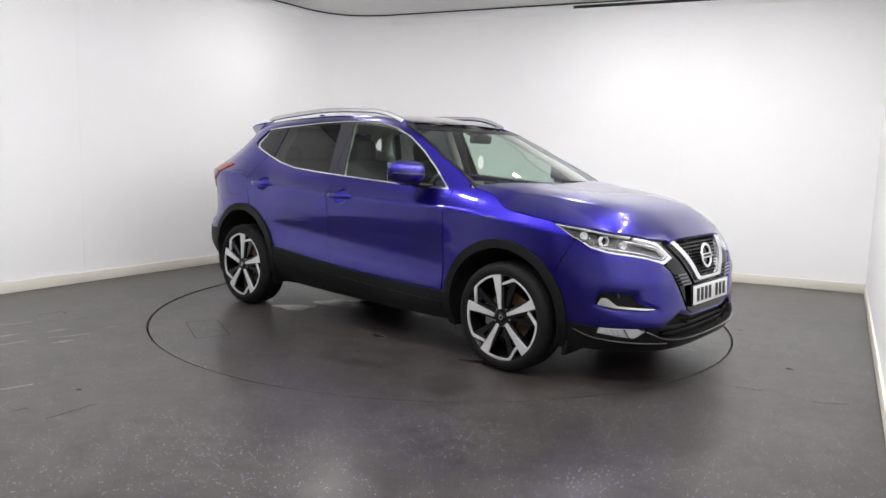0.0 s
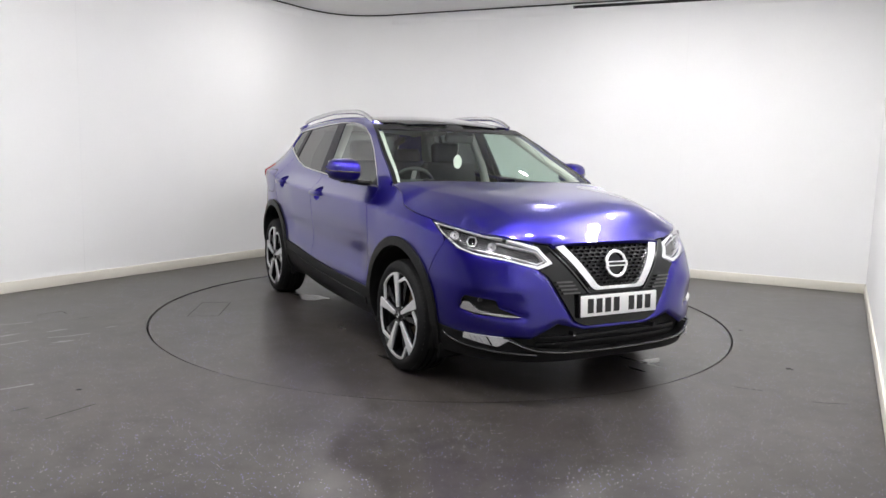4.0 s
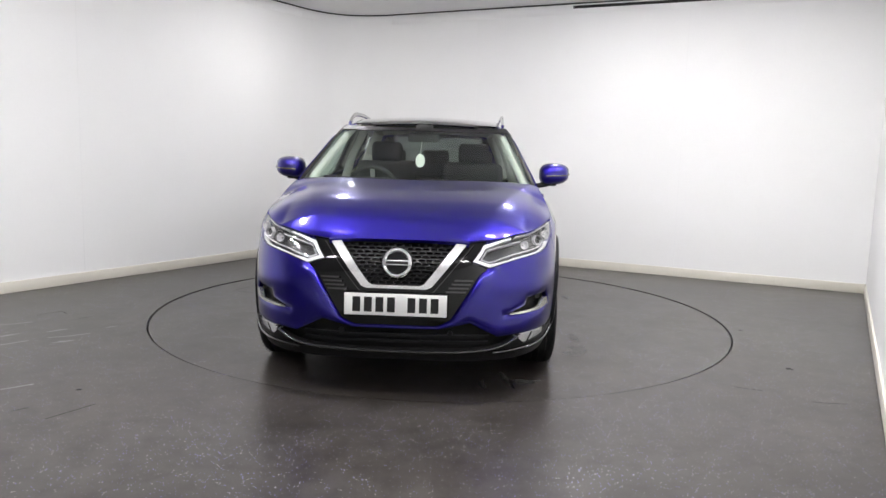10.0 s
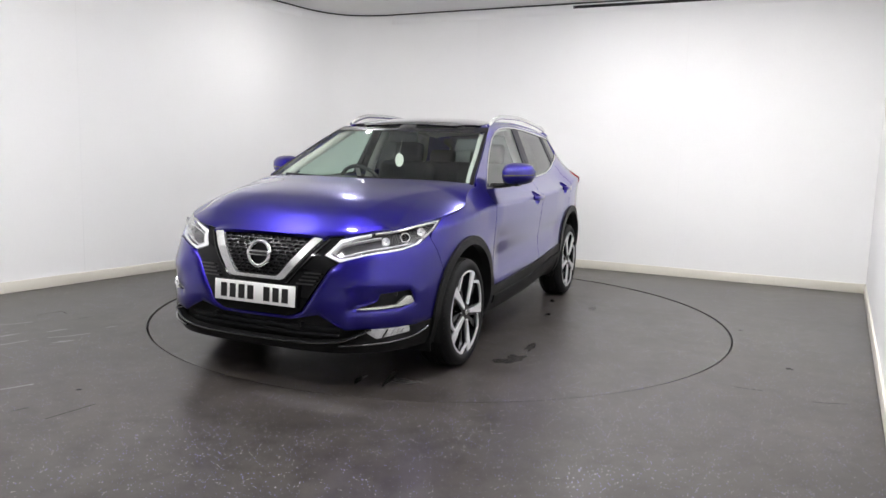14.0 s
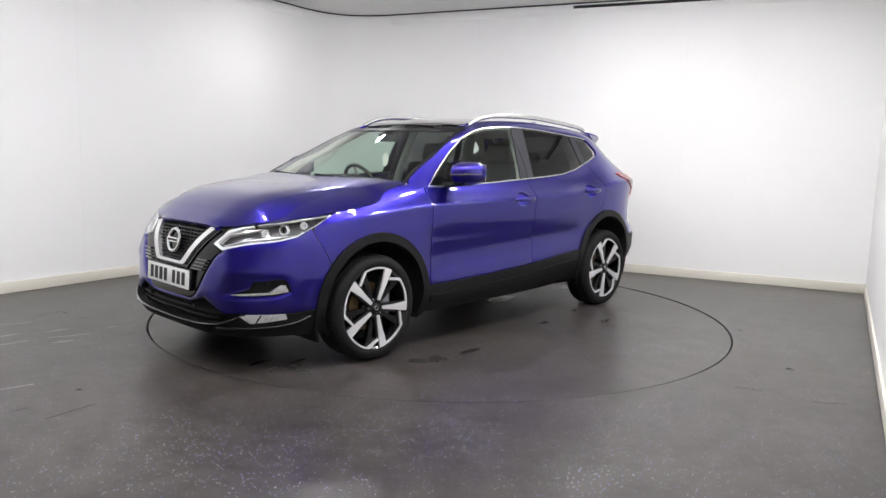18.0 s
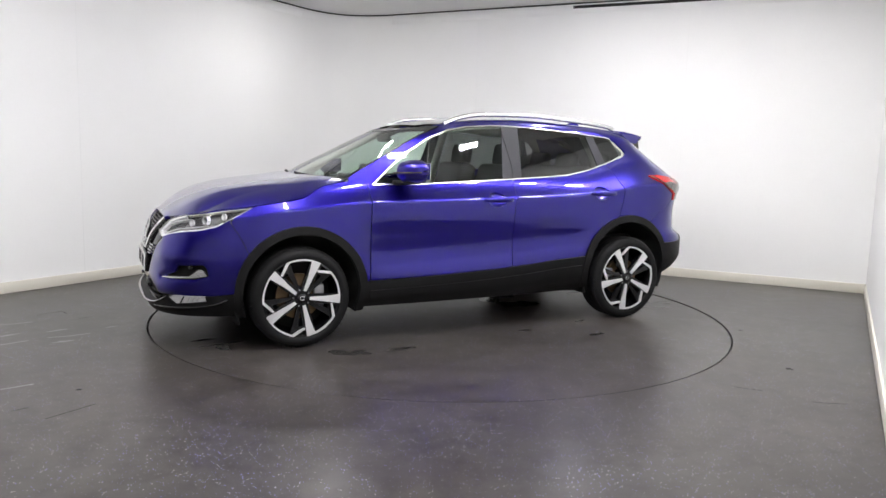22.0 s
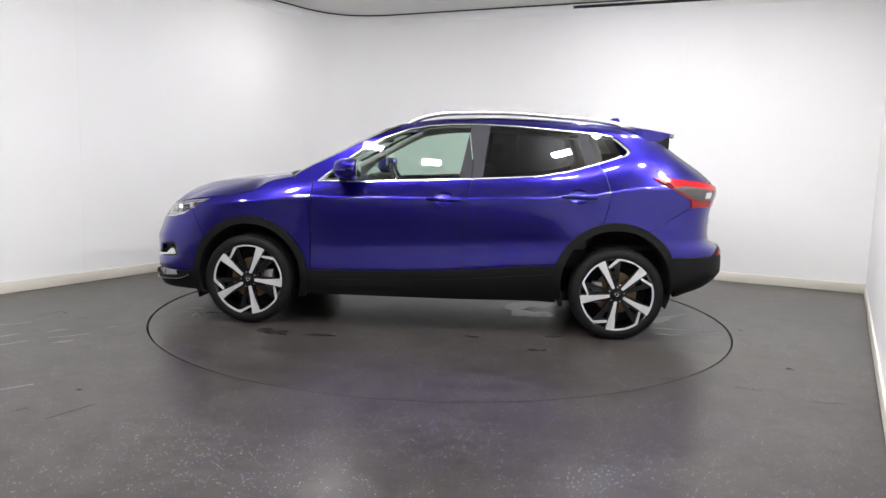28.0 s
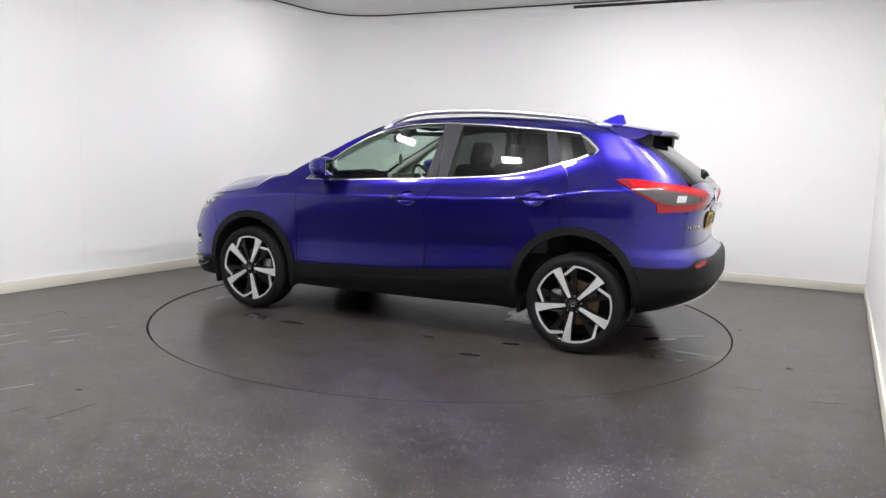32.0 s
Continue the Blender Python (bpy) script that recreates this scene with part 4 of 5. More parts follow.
def tail_in(s, z, P):
    return np.minimum.reduce([SMAX - S_GATE - GAP - np.abs(s), 1.125 - 0.12 * (np.abs(s) / 0.7) ** 3 + 0.10 * (np.abs(s) / 0.7) ** 2 - z, z - 0.733, -TAIL(SMAX - np.abs(s), z) - 0.003])


SG = SMAX - S_GATE
panel("tailgate", mirror_wrap, (-SG - 0.02, SG + 0.02), (0.64, 1.18), 0.013, tail_in, M_PAINT, car, depth=0.02, flip=True)
rw = panel("rear_window", mirror_wrap, (-SG, SG), (1.10, 1.50), 0.015,
           lambda s, z, P: np.minimum.reduce([SG - 0.03 - np.abs(s), z - 1.128 + 0.12 * (np.abs(s) / 0.7) ** 3 - 0.10 * (np.abs(s) / 0.7) ** 2, crown(P[..., 0], P[..., 1]) - 0.02 - z]), M_REARGLASS, car, depth=0, lift=-0.002, label="dark tinted rear window", flip=True)
rw.visible_shadow = False
for sd in (1, -1):
    panel("rear_window_border", mirror_wrap, (SG - 0.08, SG), (1.10, 1.50), 0.012,
          lambda s, z, P: np.minimum.reduce([SG - 0.004 - s, s - SG + 0.07, z - 1.13, crown(P[..., 0], P[..., 1]) - 0.01 - z]), M_FRIT, car, depth=0.005, label="black printed glass border", flip=True, side=sd)
LR2 = SMAX - at_x(-1.60)
panel("rear_bumper", mirror_wrap, (-LR2, LR2), (0.27, 0.67), 0.011,
      lambda s, z, P: np.minimum.reduce([BUMPER_TOP(SMAX - np.abs(s)) - 0.002 - z, z - 0.31 - 0.075 * (1 - smooth01(np.abs(s), 0.2, 0.66)), -arch_r(P[..., 0], z) - 0.001]), M_BLACK, car, depth=0.03, lift=0.008, label="black plastic rear bumper", flip=True)
panel("rear_skid_trim", mirror_wrap, (-0.66, 0.66), (0.30, 0.46), 0.007,
      lambda s, z, P: np.minimum.reduce([0.63 - np.abs(s), 0.022 - np.abs(z - 0.335 - 0.085 * (1 - smooth01(np.abs(s), 0.2, 0.66)))]), M_SILVER, car, depth=0.03, lift=0.016, label="silver lower rear trim", flip=True)
for sd in (1, -1):
    panel("rear_reflector", mirror_wrap, (0.55, 0.72), (0.59, 0.65), 0.005, lambda s, z, P: polygon((0.70, 0.620), (0.57, 0.643), (0.58, 0.622), (0.68, 0.604))(s, z), M_RED, car, depth=0.01, lift=0.012, side=sd, label="red rear reflector", flip=True)

# ---------------------------------------------------------------- car: front details
V_EDGE = polygon((-0.01, 0.587), (0.150, 0.587), (0.176, 0.596), (0.352, 0.808), (0.41, 0.876), (-0.01, 0.876))
panel("grille_frame", wrap, (-Y_(0.44), Y_(0.44)), (0.57, 0.84), 0.005,
      lambda s, z, P: np.minimum.reduce([V_EDGE(np.abs(s), z), -V_IN(np.abs(s), z), 0.806 + 0.04 * s * s - z]), M_FRAME, car, depth=0.03, lift=0.010, label="satin chrome V-shaped grille frame")
for sd in (1, -1):
    panel("frame_edge", wrap, (0.10, Y_(0.48)), (0.55, 0.84), 0.0045,
          lambda s, z, P: np.minimum.reduce([V_EDGE(np.abs(s), z) + 0.026, -0.021 - V_EDGE(np.abs(s), z), z - 0.572, 0.810 - z]), M_LIP, car, depth=0.02, lift=-0.002, label="thin shiny edge beside the grille frame", side=sd)


def hex_net(s, z, P):
    """A net of flat staggered hexagons."""
    w, h = 0.040, 0.0185
    row = np.floor(z / h)
    u = (np.abs(s) + np.where(row % 2 == 0, 0.0, w / 2)) / w
    du = np.abs(u - np.floor(u) - 0.5) * w
    dv = np.abs(z / h - row - 0.5) * h
    hole = np.minimum(0.0066 - dv, 0.0175 - du - 0.6 * dv)
    return np.minimum.reduce([-hole, V_IN(np.abs(s), z) + 0.004, 0.812 - z])


panel("grille_backing", wrap, (-Y_(0.36), Y_(0.36)), (0.58, 0.83), 0.02, lambda s, z, P: V_IN(np.abs(s), z) + 0.01, M_CORE, car, depth=0, lift=-0.05)
panel("grille_mesh", wrap, (-Y_(0.35), Y_(0.35)), (0.60, 0.82), 0.0030, hex_net, M_MESH, car, depth=0.018, lift=-0.012, label="gloss black honeycomb grille mesh")
for sd in (1, -1):
    for k in range(4):
        zz = 0.578 + 0.019 * k
        panel("air_slat", wrap, (0.250 + 0.014 * k, 0.352 + 0.012 * k), (zz - 0.0045, zz + 0.0045), 0.0045, None, M_LIP, car, depth=0.02, lift=0.004, side=sd)
# badge: ring and plain bar
bx = float(wrap(0.0, 0.715)[0]) + 0.014
tilt = pose(bx, 0, 0.716, 0, 78, 0)
bm = bmesh.new()
add_lathe(bm, [(0.066 + 0.0105 * math.cos(a), 0.008 * math.sin(a)) for a in (2 * math.pi * k / 12 for k in range(12))], 48, tilt, closed=True)
badge = part("badge", bm, M_CHROME, car, "chrome ring badge with a plain crossbar")
box("badge_bar", (0.030, 0.152, 0.014), tilt @ pose(0, 0, 0.003), M_CHROME, badge, 0.004)
box("badge_print", (0.014, 0.112, 0.002), tilt @ pose(0, 0, 0.0112), M_INK, badge, 0.0004)
bm = bmesh.new()
add_cyl(bm, 0.062, 0.062, 0.006, tilt @ pose(0, 0, -0.010), 40)
part("badge_backing", bm, M_GLOSS, badge)


# number plates, lettering as plain bars
def number_plate(m, material, label):
    plate = box("number_plate", (0.006, 0.520, 0.111), m, material, car, 0.002, label)
    x = -0.218
    for k in range(7):
        if k == 4:
            x += 0.045
        box("plate_bar", (0.001, 0.040, 0.076), m @ pose(0.0036, x + 0.020, 0), M_INK, plate)
        x += 0.0585
    return plate


number_plate(pose(2.216, 0, 0.508, 0, -3, 0), M_PLATE, "white front number plate with black bars")
box("plate_holder", (0.02, 0.535, 0.125), pose(2.199, 0, 0.508, 0, -3, 0), M_GLOSS, car, 0.004)


# lamps, fog lamps and bumper light strips
def build_lamps(sd):
    lamp_h = panel("headlamp", wrap, (0.37, 1.08), (0.69, 0.92), 0.012, lambda s, z, P: LAMP(np.abs(s), z) - 0.001, M_LAMPIN, car, depth=0.03, lift=-0.045, label="angular headlamp with bright light guides", side=sd)
    band = lambda a, b: (lambda s, z, P: np.minimum.reduce([LAMP(np.abs(s), z) - a, b - LAMP(np.abs(s), z)]))
    panel("light_guide", wrap, (0.37, 1.08), (0.69, 0.92), 0.0036, lambda s, z, P: np.minimum.reduce([LAMP(s, z) - 0.003, 0.0105 + 0.008 * (1 - smooth01(s, 0.46, 0.58)) - LAMP(s, z), np.maximum(0.60 - s, 0.815 - z)]), M_WHITEBAR, lamp_h, depth=0.02, lift=-0.010, label="white daytime light guide", side=sd)
    panel("lamp_bezel", wrap, (0.37, 1.08), (0.69, 0.92), 0.0036, lambda s, z, P: both(band(0.0265, 0.0315)(s, z, P), np.maximum(0.66 - s, 0.80 - z)), M_REFLECT, lamp_h, depth=0.02, lift=-0.016, label="bright inner bezel", side=sd)
    panel("lamp_bezel", wrap, (0.62, 1.08), (0.74, 0.92), 0.0045, lambda s, z, P: both(band(0.003, 0.008)(s, z, P), z - 0.818), M_REFLECT, lamp_h, depth=0.02, lift=-0.010, label="bright upper bezel", side=sd)
    for q, zq, rad in ((0.775, 0.822, 0.030),):
        c = wrap(q, zq)
        m = pose(float(c[0]) - 0.036, sd * float(c[1]), zq, 0, 85, sd * 25)
        bm = bmesh.new()
        add_lathe(bm, [(rad * 0.74, 0.0), (rad * 0.78, 0.022), (rad * 0.97, 0.025), (rad, 0.0)], 6 if rad > 0.025 else 24, m @ pose(0, 0, 0, 0, 0, 30))
        part("projector", bm, M_REFLECT, lamp_h, "silver six-sided projector ring")
        bm = bmesh.new()
        bmesh.ops.create_uvsphere(bm, u_segments=20, v_segments=10, radius=rad * 0.72, matrix=m @ Matrix.Diagonal((1, 1, 0.5, 1)))
        part("projector_lens", bm, M_GLOSS, lamp_h, "shiny projector lens")
    for q, zq in ((0.672, 0.800), (0.872, 0.846)):
        c = wrap(q, zq)
        bm = bmesh.new()
        add_lathe(bm, [(0.004, -0.012), (0.013, -0.009), (0.019, 0.0), (0.022, 0.010), (0.023, 0.010), (0.020, -0.004)], 20, pose(float(c[0]) - 0.036, sd * float(c[1]), zq, 0, 80, sd * 25))
        part("reflector_bowl", bm, M_REFLECT, lamp_h, "bright reflector bowl")
    panel("lamp_rib", wrap, (0.60, 0.90), (0.75, 0.80), 0.006, lambda s, z, P: np.minimum.reduce([LAMP(s, z) - 0.016, 0.003 - np.abs(z - 0.770 - 0.12 * (s - 0.62))]), M_REFLECT, lamp_h, depth=0.02, lift=-0.022, side=sd)
    ln = panel("lamp_lens", wrap, (0.37, 1.08), (0.69, 0.92), 0.010, lambda s, z, P: LAMP(np.abs(s), z) - 0.001, M_LENS, lamp_h, depth=0, lift=0.001, label="clear lamp lens", side=sd)
    ln.visible_shadow = False
    # light pod in the bumper
    pod = panel("bumper_pod", wrap, (0.55, 0.93), (0.44, 0.58), 0.012, lambda s, z, P: DRL(np.abs(s), z) + 0.004, M_BLACK, car, depth=0.0, lift=-0.035, label="black recess in the bumper", side=sd)
    strip = polygon((0.562, 0.461), (0.64, 0.470), (0.80, 0.481), (0.856, 0.523), (0.884, 0.521), (0.905, 0.484), (0.82, 0.470), (0.66, 0.460))
    panel("pod_strip", wrap, (0.55, 0.92), (0.45, 0.53), 0.0035, lambda s, z, P: strip(np.abs(s), z), M_FRAME, pod, depth=0.02, lift=0.004, label="silver accent strip", side=sd)
    c = wrap(0.775, 0.535)
    bm = bmesh.new()
    add_cyl(bm, 0.012, 0.012, 0.02, pose(float(c[0]) - 0.025, sd * float(c[1]), 0.535, 0, 80, sd * 20), 16)
    part("parking_sensor", bm, M_MESH, pod)
    fog = panel("fog_lamp", wrap, (0.63, 0.93), (0.29, 0.36), 0.004, lambda s, z, P: FOG(np.abs(s), z), M_FOGIN, car, depth=0.02, lift=-0.006, label="clear front fog lamp", side=sd)
    panel("fog_divider", wrap, (0.72, 0.80), (0.295, 0.355), 0.003, lambda s, z, P: both(FOG(np.abs(s), z) - 0.002, 0.004 - np.abs(s - 0.758 - 0.5 * (z - 0.33))), M_GLOSS, fog, depth=0.01, lift=-0.002, side=sd)
    for k in range(3):
        panel("fog_divider", wrap, (0.78, 0.90), (0.305, 0.352), 0.004, lambda s, z, P: both(FOG(np.abs(s), z) - 0.006, 0.0028 - np.abs(s - 0.800 - 0.028 * k - 0.5 * (z - 0.33))), M_STEEL, fog, depth=0.006, lift=-0.002, side=sd)
    fl = panel("fog_lens", wrap, (0.63, 0.93), (0.29, 0.36), 0.006, lambda s, z, P: FOG(np.abs(s), z), M_LENS, fog, depth=0, lift=0.002, side=sd)
    fl.visible_shadow = False
    # tail lamps
    tl = panel("tail_lamp", wrap, (4.31, 5.18), (0.93, 1.16), 0.006, lambda s, z, P: TAIL(s, z), M_RED, car, depth=0.03, lift=0.006, label="red tail lamp with a clear centre", side=sd)
    mid = polygon((4.434, 1.083), (4.544, 1.090), (4.68, 1.078), (4.78, 1.063), (4.90, 1.046), (4.935, 1.030), (4.90, 1.008), (4.80, 1.000), (4.692, 0.996), (4.605, 1.004), (4.52, 1.045))
    panel("lamp_clear", wrap, (4.42, 5.05), (0.99, 1.11), 0.005, lambda s, z, P: mid(s, z), M_LAMPCLEAR, tl, depth=0.01, lift=0.009, label="clear grey lamp centre", side=sd)
    tip = polygon((4.335, 1.139), (4.41, 1.130), (4.45, 1.08), (4.52, 1.035), (4.585, 0.998), (4.472, 1.050))
    panel("lamp_tip", wrap, (4.32, 4.60), (0.99, 1.145), 0.005, lambda s, z, P: both(tip(s, z), TAIL(s, z) - 0.002), M_DARKRED, tl, depth=0.008, lift=0.0085, label="dark red lamp tip", side=sd)
    panel("lamp_reflector", wrap, (4.70, 4.765), (1.014, 1.054), 0.006, None, M_REFLECT, tl, depth=0.004, lift=0.012, label="bright reflector cell", side=sd)


sides(build_lamps)


# ---------------------------------------------------------------- car: wheels
def wheel(x, sd, phase):
    """Alloy wheel seen from outside: x right, y up, z out of the car."""
    m = Matrix(((-sd, 0, 0, x), (0, 0, sd, sd * 0.888), (0, 1, 0, 0.327), (0, 0, 0, 1)))
    bm = bmesh.new()
    prof = [(0.252, -0.012), (0.262, -0.004), (0.280, 0.0), (0.300, -0.006), (0.314, -0.016), (0.322, -0.030)]
    for g in (-0.062, -0.100, -0.138, -0.172):
        prof += [(0.327, g + 0.012), (0.327, g + 0.006), (0.318, g + 0.004), (0.318, g - 0.004), (0.327, g - 0.006)]
    prof += [(0.322, -0.200), (0.300, -0.218), (0.262, -0.215), (0.245, -0.20), (0.245, -0.03)]
    bm2 = bmesh.new()
    add_lathe(bm2, [(0.256, -0.02), (0.258, -0.010), (0.252, -0.008), (0.240, -0.020), (0.228, -0.10), (0.225, -0.19), (0.246, -0.20), (0.250, -0.03)], 64, m, closed=True)
    wh = part("wheel", bm2, M_RIMBLACK, car, "black and machined silver five-spoke alloy wheel")
    add_lathe(bm, prof, 88, m, closed=True)
    tyre = part("tyre", bm, M_TYRE, wh)
    bm = bmesh.new()
    for k in range(60):
        a = 2 * math.pi * k / 60
        add_box(bm, (0.003, 0.030, 0.003), m @ Matrix.Rotation(a, 4, "Z") @ pose(0.3185, 0, -0.026, 0, -40, 0) @ pose(0, 0, 0, 0, 0, 90))
    tagged(part("tread_edge", bm, M_CORE, tyre), kind="stuff")

    def pol(r, a):
        return (r * math.cos(a), r * math.sin(a))
    for k in range(5):
        r0 = m @ Matrix.Rotation(radians(phase + 72 * k), 4, "Z")
        bm = bmesh.new()
        prism(bm, [(0.03, -0.026), (0.245, -0.052), (0.250, 0.026), (0.03, 0.026)], -0.050, -0.016, r0)
        prism(bm, [pol(0.03, 0.3), pol(0.19, 0.66), pol(0.248, 0.66), pol(0.252, 0.80), pol(0.205, 1.10), pol(0.185, 1.06), pol(0.19, 0.86), pol(0.03, 0.9)], -0.055, -0.026, r0)
        part("spoke_back", bm, M_RIMBLACK, wh)
        bm = bmesh.new()
        out = [(0.050, -0.010), (0.150, -0.023), pol(0.250, -0.150)] + [pol(0.254, -0.150 + (0.150 + 0.76) * i / 14) for i in range(15)]
        out += [pol(0.205, 1.085), pol(0.193, 1.05), pol(0.240, 0.715)] + [pol(0.243, 0.70 - (0.70 - 0.085) * i / 10) for i in range(11)] + [(0.150, 0.011), (0.050, 0.009)]
        vs = prism(bm, out, -0.018, -0.006, r0)
        part("spoke", bm, M_ALU, wh, "machined silver spoke face")
        bm = bmesh.new()
        add_cyl(bm, 0.008, 0.007, 0.02, m @ Matrix.Rotation(radians(phase + 36 + 72 * k), 4, "Z") @ pose(0.052, 0, -0.03), 6)
        part("wheel_nut", bm, M_STEEL, wh)
    bm = bmesh.new()
    add_lathe(bm, [(0.0, -0.010), (0.024, -0.010), (0.030, -0.014), (0.036, -0.03), (0.060, -0.045), (0.075, -0.055), (0.075, -0.10)], 40, m)
    part("hub", bm, M_RIMBLACK, wh)
    bm = bmesh.new()
    add_lathe(bm, [(0.0125 + 0.003 * math.cos(a), -0.009 + 0.003 * math.sin(a)) for a in (2 * math.pi * k / 8 for k in range(8))], 24, m, closed=True)
    part("cap_ring", bm, M_CHROME, wh)
    bm = bmesh.new()
    add_cyl(bm, 0.148, 0.148, 0.024, m @ pose(0, 0, -0.105), 48)
    part("brake_disc", bm, M_DISC, wh, "rusty brake disc")
    bm = bmesh.new()
    add_box(bm, (0.07, 0.15, 0.07), m @ pose((0.13 if sd * x > 0 else -0.13) * 1.0, 0.0, -0.105), 0.012)
    part("brake_caliper", bm, M_STEEL, wh, "grey brake caliper")
    bm = bmesh.new()
    add_cyl(bm, 0.235, 0.235, 0.01, m @ pose(0, 0, -0.18), 40)
    part("wheel_shield", bm, M_CORE, wh)


wheel(1.323, 1, 70)
wheel(-1.323, 1, 48)
wheel(1.323, -1, 29)
wheel(-1.323, -1, 18)

# wheel wells, inner body and underside
for (cx_, cz_), y0 in ((ARCH_F, 0.45), (ARCH_R, 0.45)):
    for sd in (1, -1):
        bm = bmesh.new()
        n = 28
        rows_ = []
        for k in range(n + 1):
            a = radians(-25 + 230 * k / n)
            px, pz = cx_ + 0.392 * math.cos(a), cz_ + 0.392 * math.sin(a)
            rows_.append([bm.verts.new((px, sd * yy, max(pz, 0.21))) for yy in (0.862, y0)])
        for a, b in zip(rows_, rows_[1:]):
            bm.faces.new((a[0], b[0], b[1], a[1]))
        bm.faces.new([r[1] for r in rows_])
        part("arch_liner", bm, M_CORE, car)


def core_in(s, z, P):
    return np.minimum.reduce([-circle(ARCH_F, 0.40)(P[..., 0], z), -circle(ARCH_R, 0.40)(P[..., 0], z), 1.035 - z, np.where(P[..., 0] > 0.9, Z_SHUT(P[..., 0]) - 0.03 - z, 1.0)])


for sd in (1, -1):
    panel("inner_body", wrap, (0.0, SMAX), (0.23, 1.05), 0.03, core_in, M_CORE, car, depth=0, lift=-0.055, side=sd)
box("underbody", (3.55, 1.16, 0.07), pose(0.14, 0, 0.245), M_CORE, car, 0.02)
box("floor_pan", (1.78, 1.60, 0.05), pose(0.0, 0, 0.272), M_CORE, car, 0.02)
bm = bmesh.new()
add_tube(bm, [(1.3, -0.15, 0.20), (0.6, -0.12, 0.185), (-0.9, -0.12, 0.19), (-1.50, -0.30, 0.21)], 0.032, 10)
part("exhaust_pipe", bm, M_STEEL, car)
for sd in (1, -1):
    box("wheel_deflector", (0.02, 0.24, 0.09), pose(1.72, sd * 0.70, 0.212, 0, 10, 0), M_BLACK, car, 0.006)
    box("mud_guard", (0.03, 0.20, 0.10), pose(-0.935, sd * 0.74, 0.27), M_BLACK, car, 0.008)

# ---------------------------------------------------------------- car: rails, mirrors, spoiler, aerial, wipers
for sd in (1, -1):
    RAIL = curve((-1.335, 1.512), (-1.292, 1.528), (-1.129, 1.549), (-0.927, 1.565), (-0.519, 1.586), (-0.108, 1.576), (0.058, 1.551), (0.15, 1.52), (0.205, 1.495))
    bm = bmesh.new()
    pts = [(x_, sd * (0.590 - 0.012 * abs(x_ + 0.55)), float(RAIL(x_))) for x_ in np.linspace(-1.335, 0.205, 40)]
    add_tube(bm, [(x_, y_, z_ - 0.009) for x_, y_, z_ in pts], 0.0115, 12, 1.5)
    rail = part("roof_rail", bm, M_TRIM, car, "satin silver roof rail")
    # door mirror
    bm = bmesh.new()
    g = bmesh.ops.create_uvsphere(bm, u_segments=40, v_segments=24, radius=1.0)
    for v in g["verts"]:
        x_, y_, z_ = v.co
        e = 0.72
        sx = math.copysign(abs(x_) ** e, x_)
        sy = math.copysign(abs(y_) ** e, y_)
        sz = math.copysign(abs(z_) ** 0.75, z_)
        px = (0.138 if sx > 0 else 0.072) * sx
        taper = 1 - 0.16 * (sy + 1) / 2
        v.co = (0.575 + px - 0.03 * (sy + 1) * (sx > 0), sd * (0.945 + 0.106 * sy), 1.150 + 0.083 * sz * taper + 0.004 * sy)
    mirror = part("door_mirror", bm, M_PAINT, car)
    bm = bmesh.new()
    add_box(bm, (0.10, 0.11, 0.026), pose(0.590, sd * 0.905, 1.080), 0.011)
    add_tube(bm, [(0.60, sd * 0.90, 1.075), (0.64, sd * 0.83, 1.068), (0.66, sd * 0.785, 1.068)], [0.018, 0.022, 0.026], 10, 0.8)
    part("mirror_base", bm, M_BLACK, mirror, "black mirror base")
    box("mirror_glass", (0.004, 0.155, 0.110), pose(0.5035, sd * 0.945, 1.152), M_MIRROR, mirror, 0.0015, "mirror glass")
    bm = bmesh.new()
    add_tube(bm, [(0.712, sd * 0.88, 1.138), (0.694, sd * 0.95, 1.140), (0.652, sd * 1.010, 1.143), (0.580, sd * 1.050, 1.146)], 0.005, 8)
    part("indicator", bm, M_LAMPCLEAR, mirror, "slim clear side indicator")

SPO = polygon((-1.44, -0.565), (-1.44, 0.565), (-1.60, 0.555), (-1.695, 0.515), (-1.745, 0.42), (-1.77, 0.0), (-1.745, -0.42), (-1.695, -0.515), (-1.60, -0.555))


def spoiler_top(x, y):
    p = roof(x, np.asarray(y) * 0.9)
    p[..., 1] = y
    p[..., 2] += 0.004
    return p


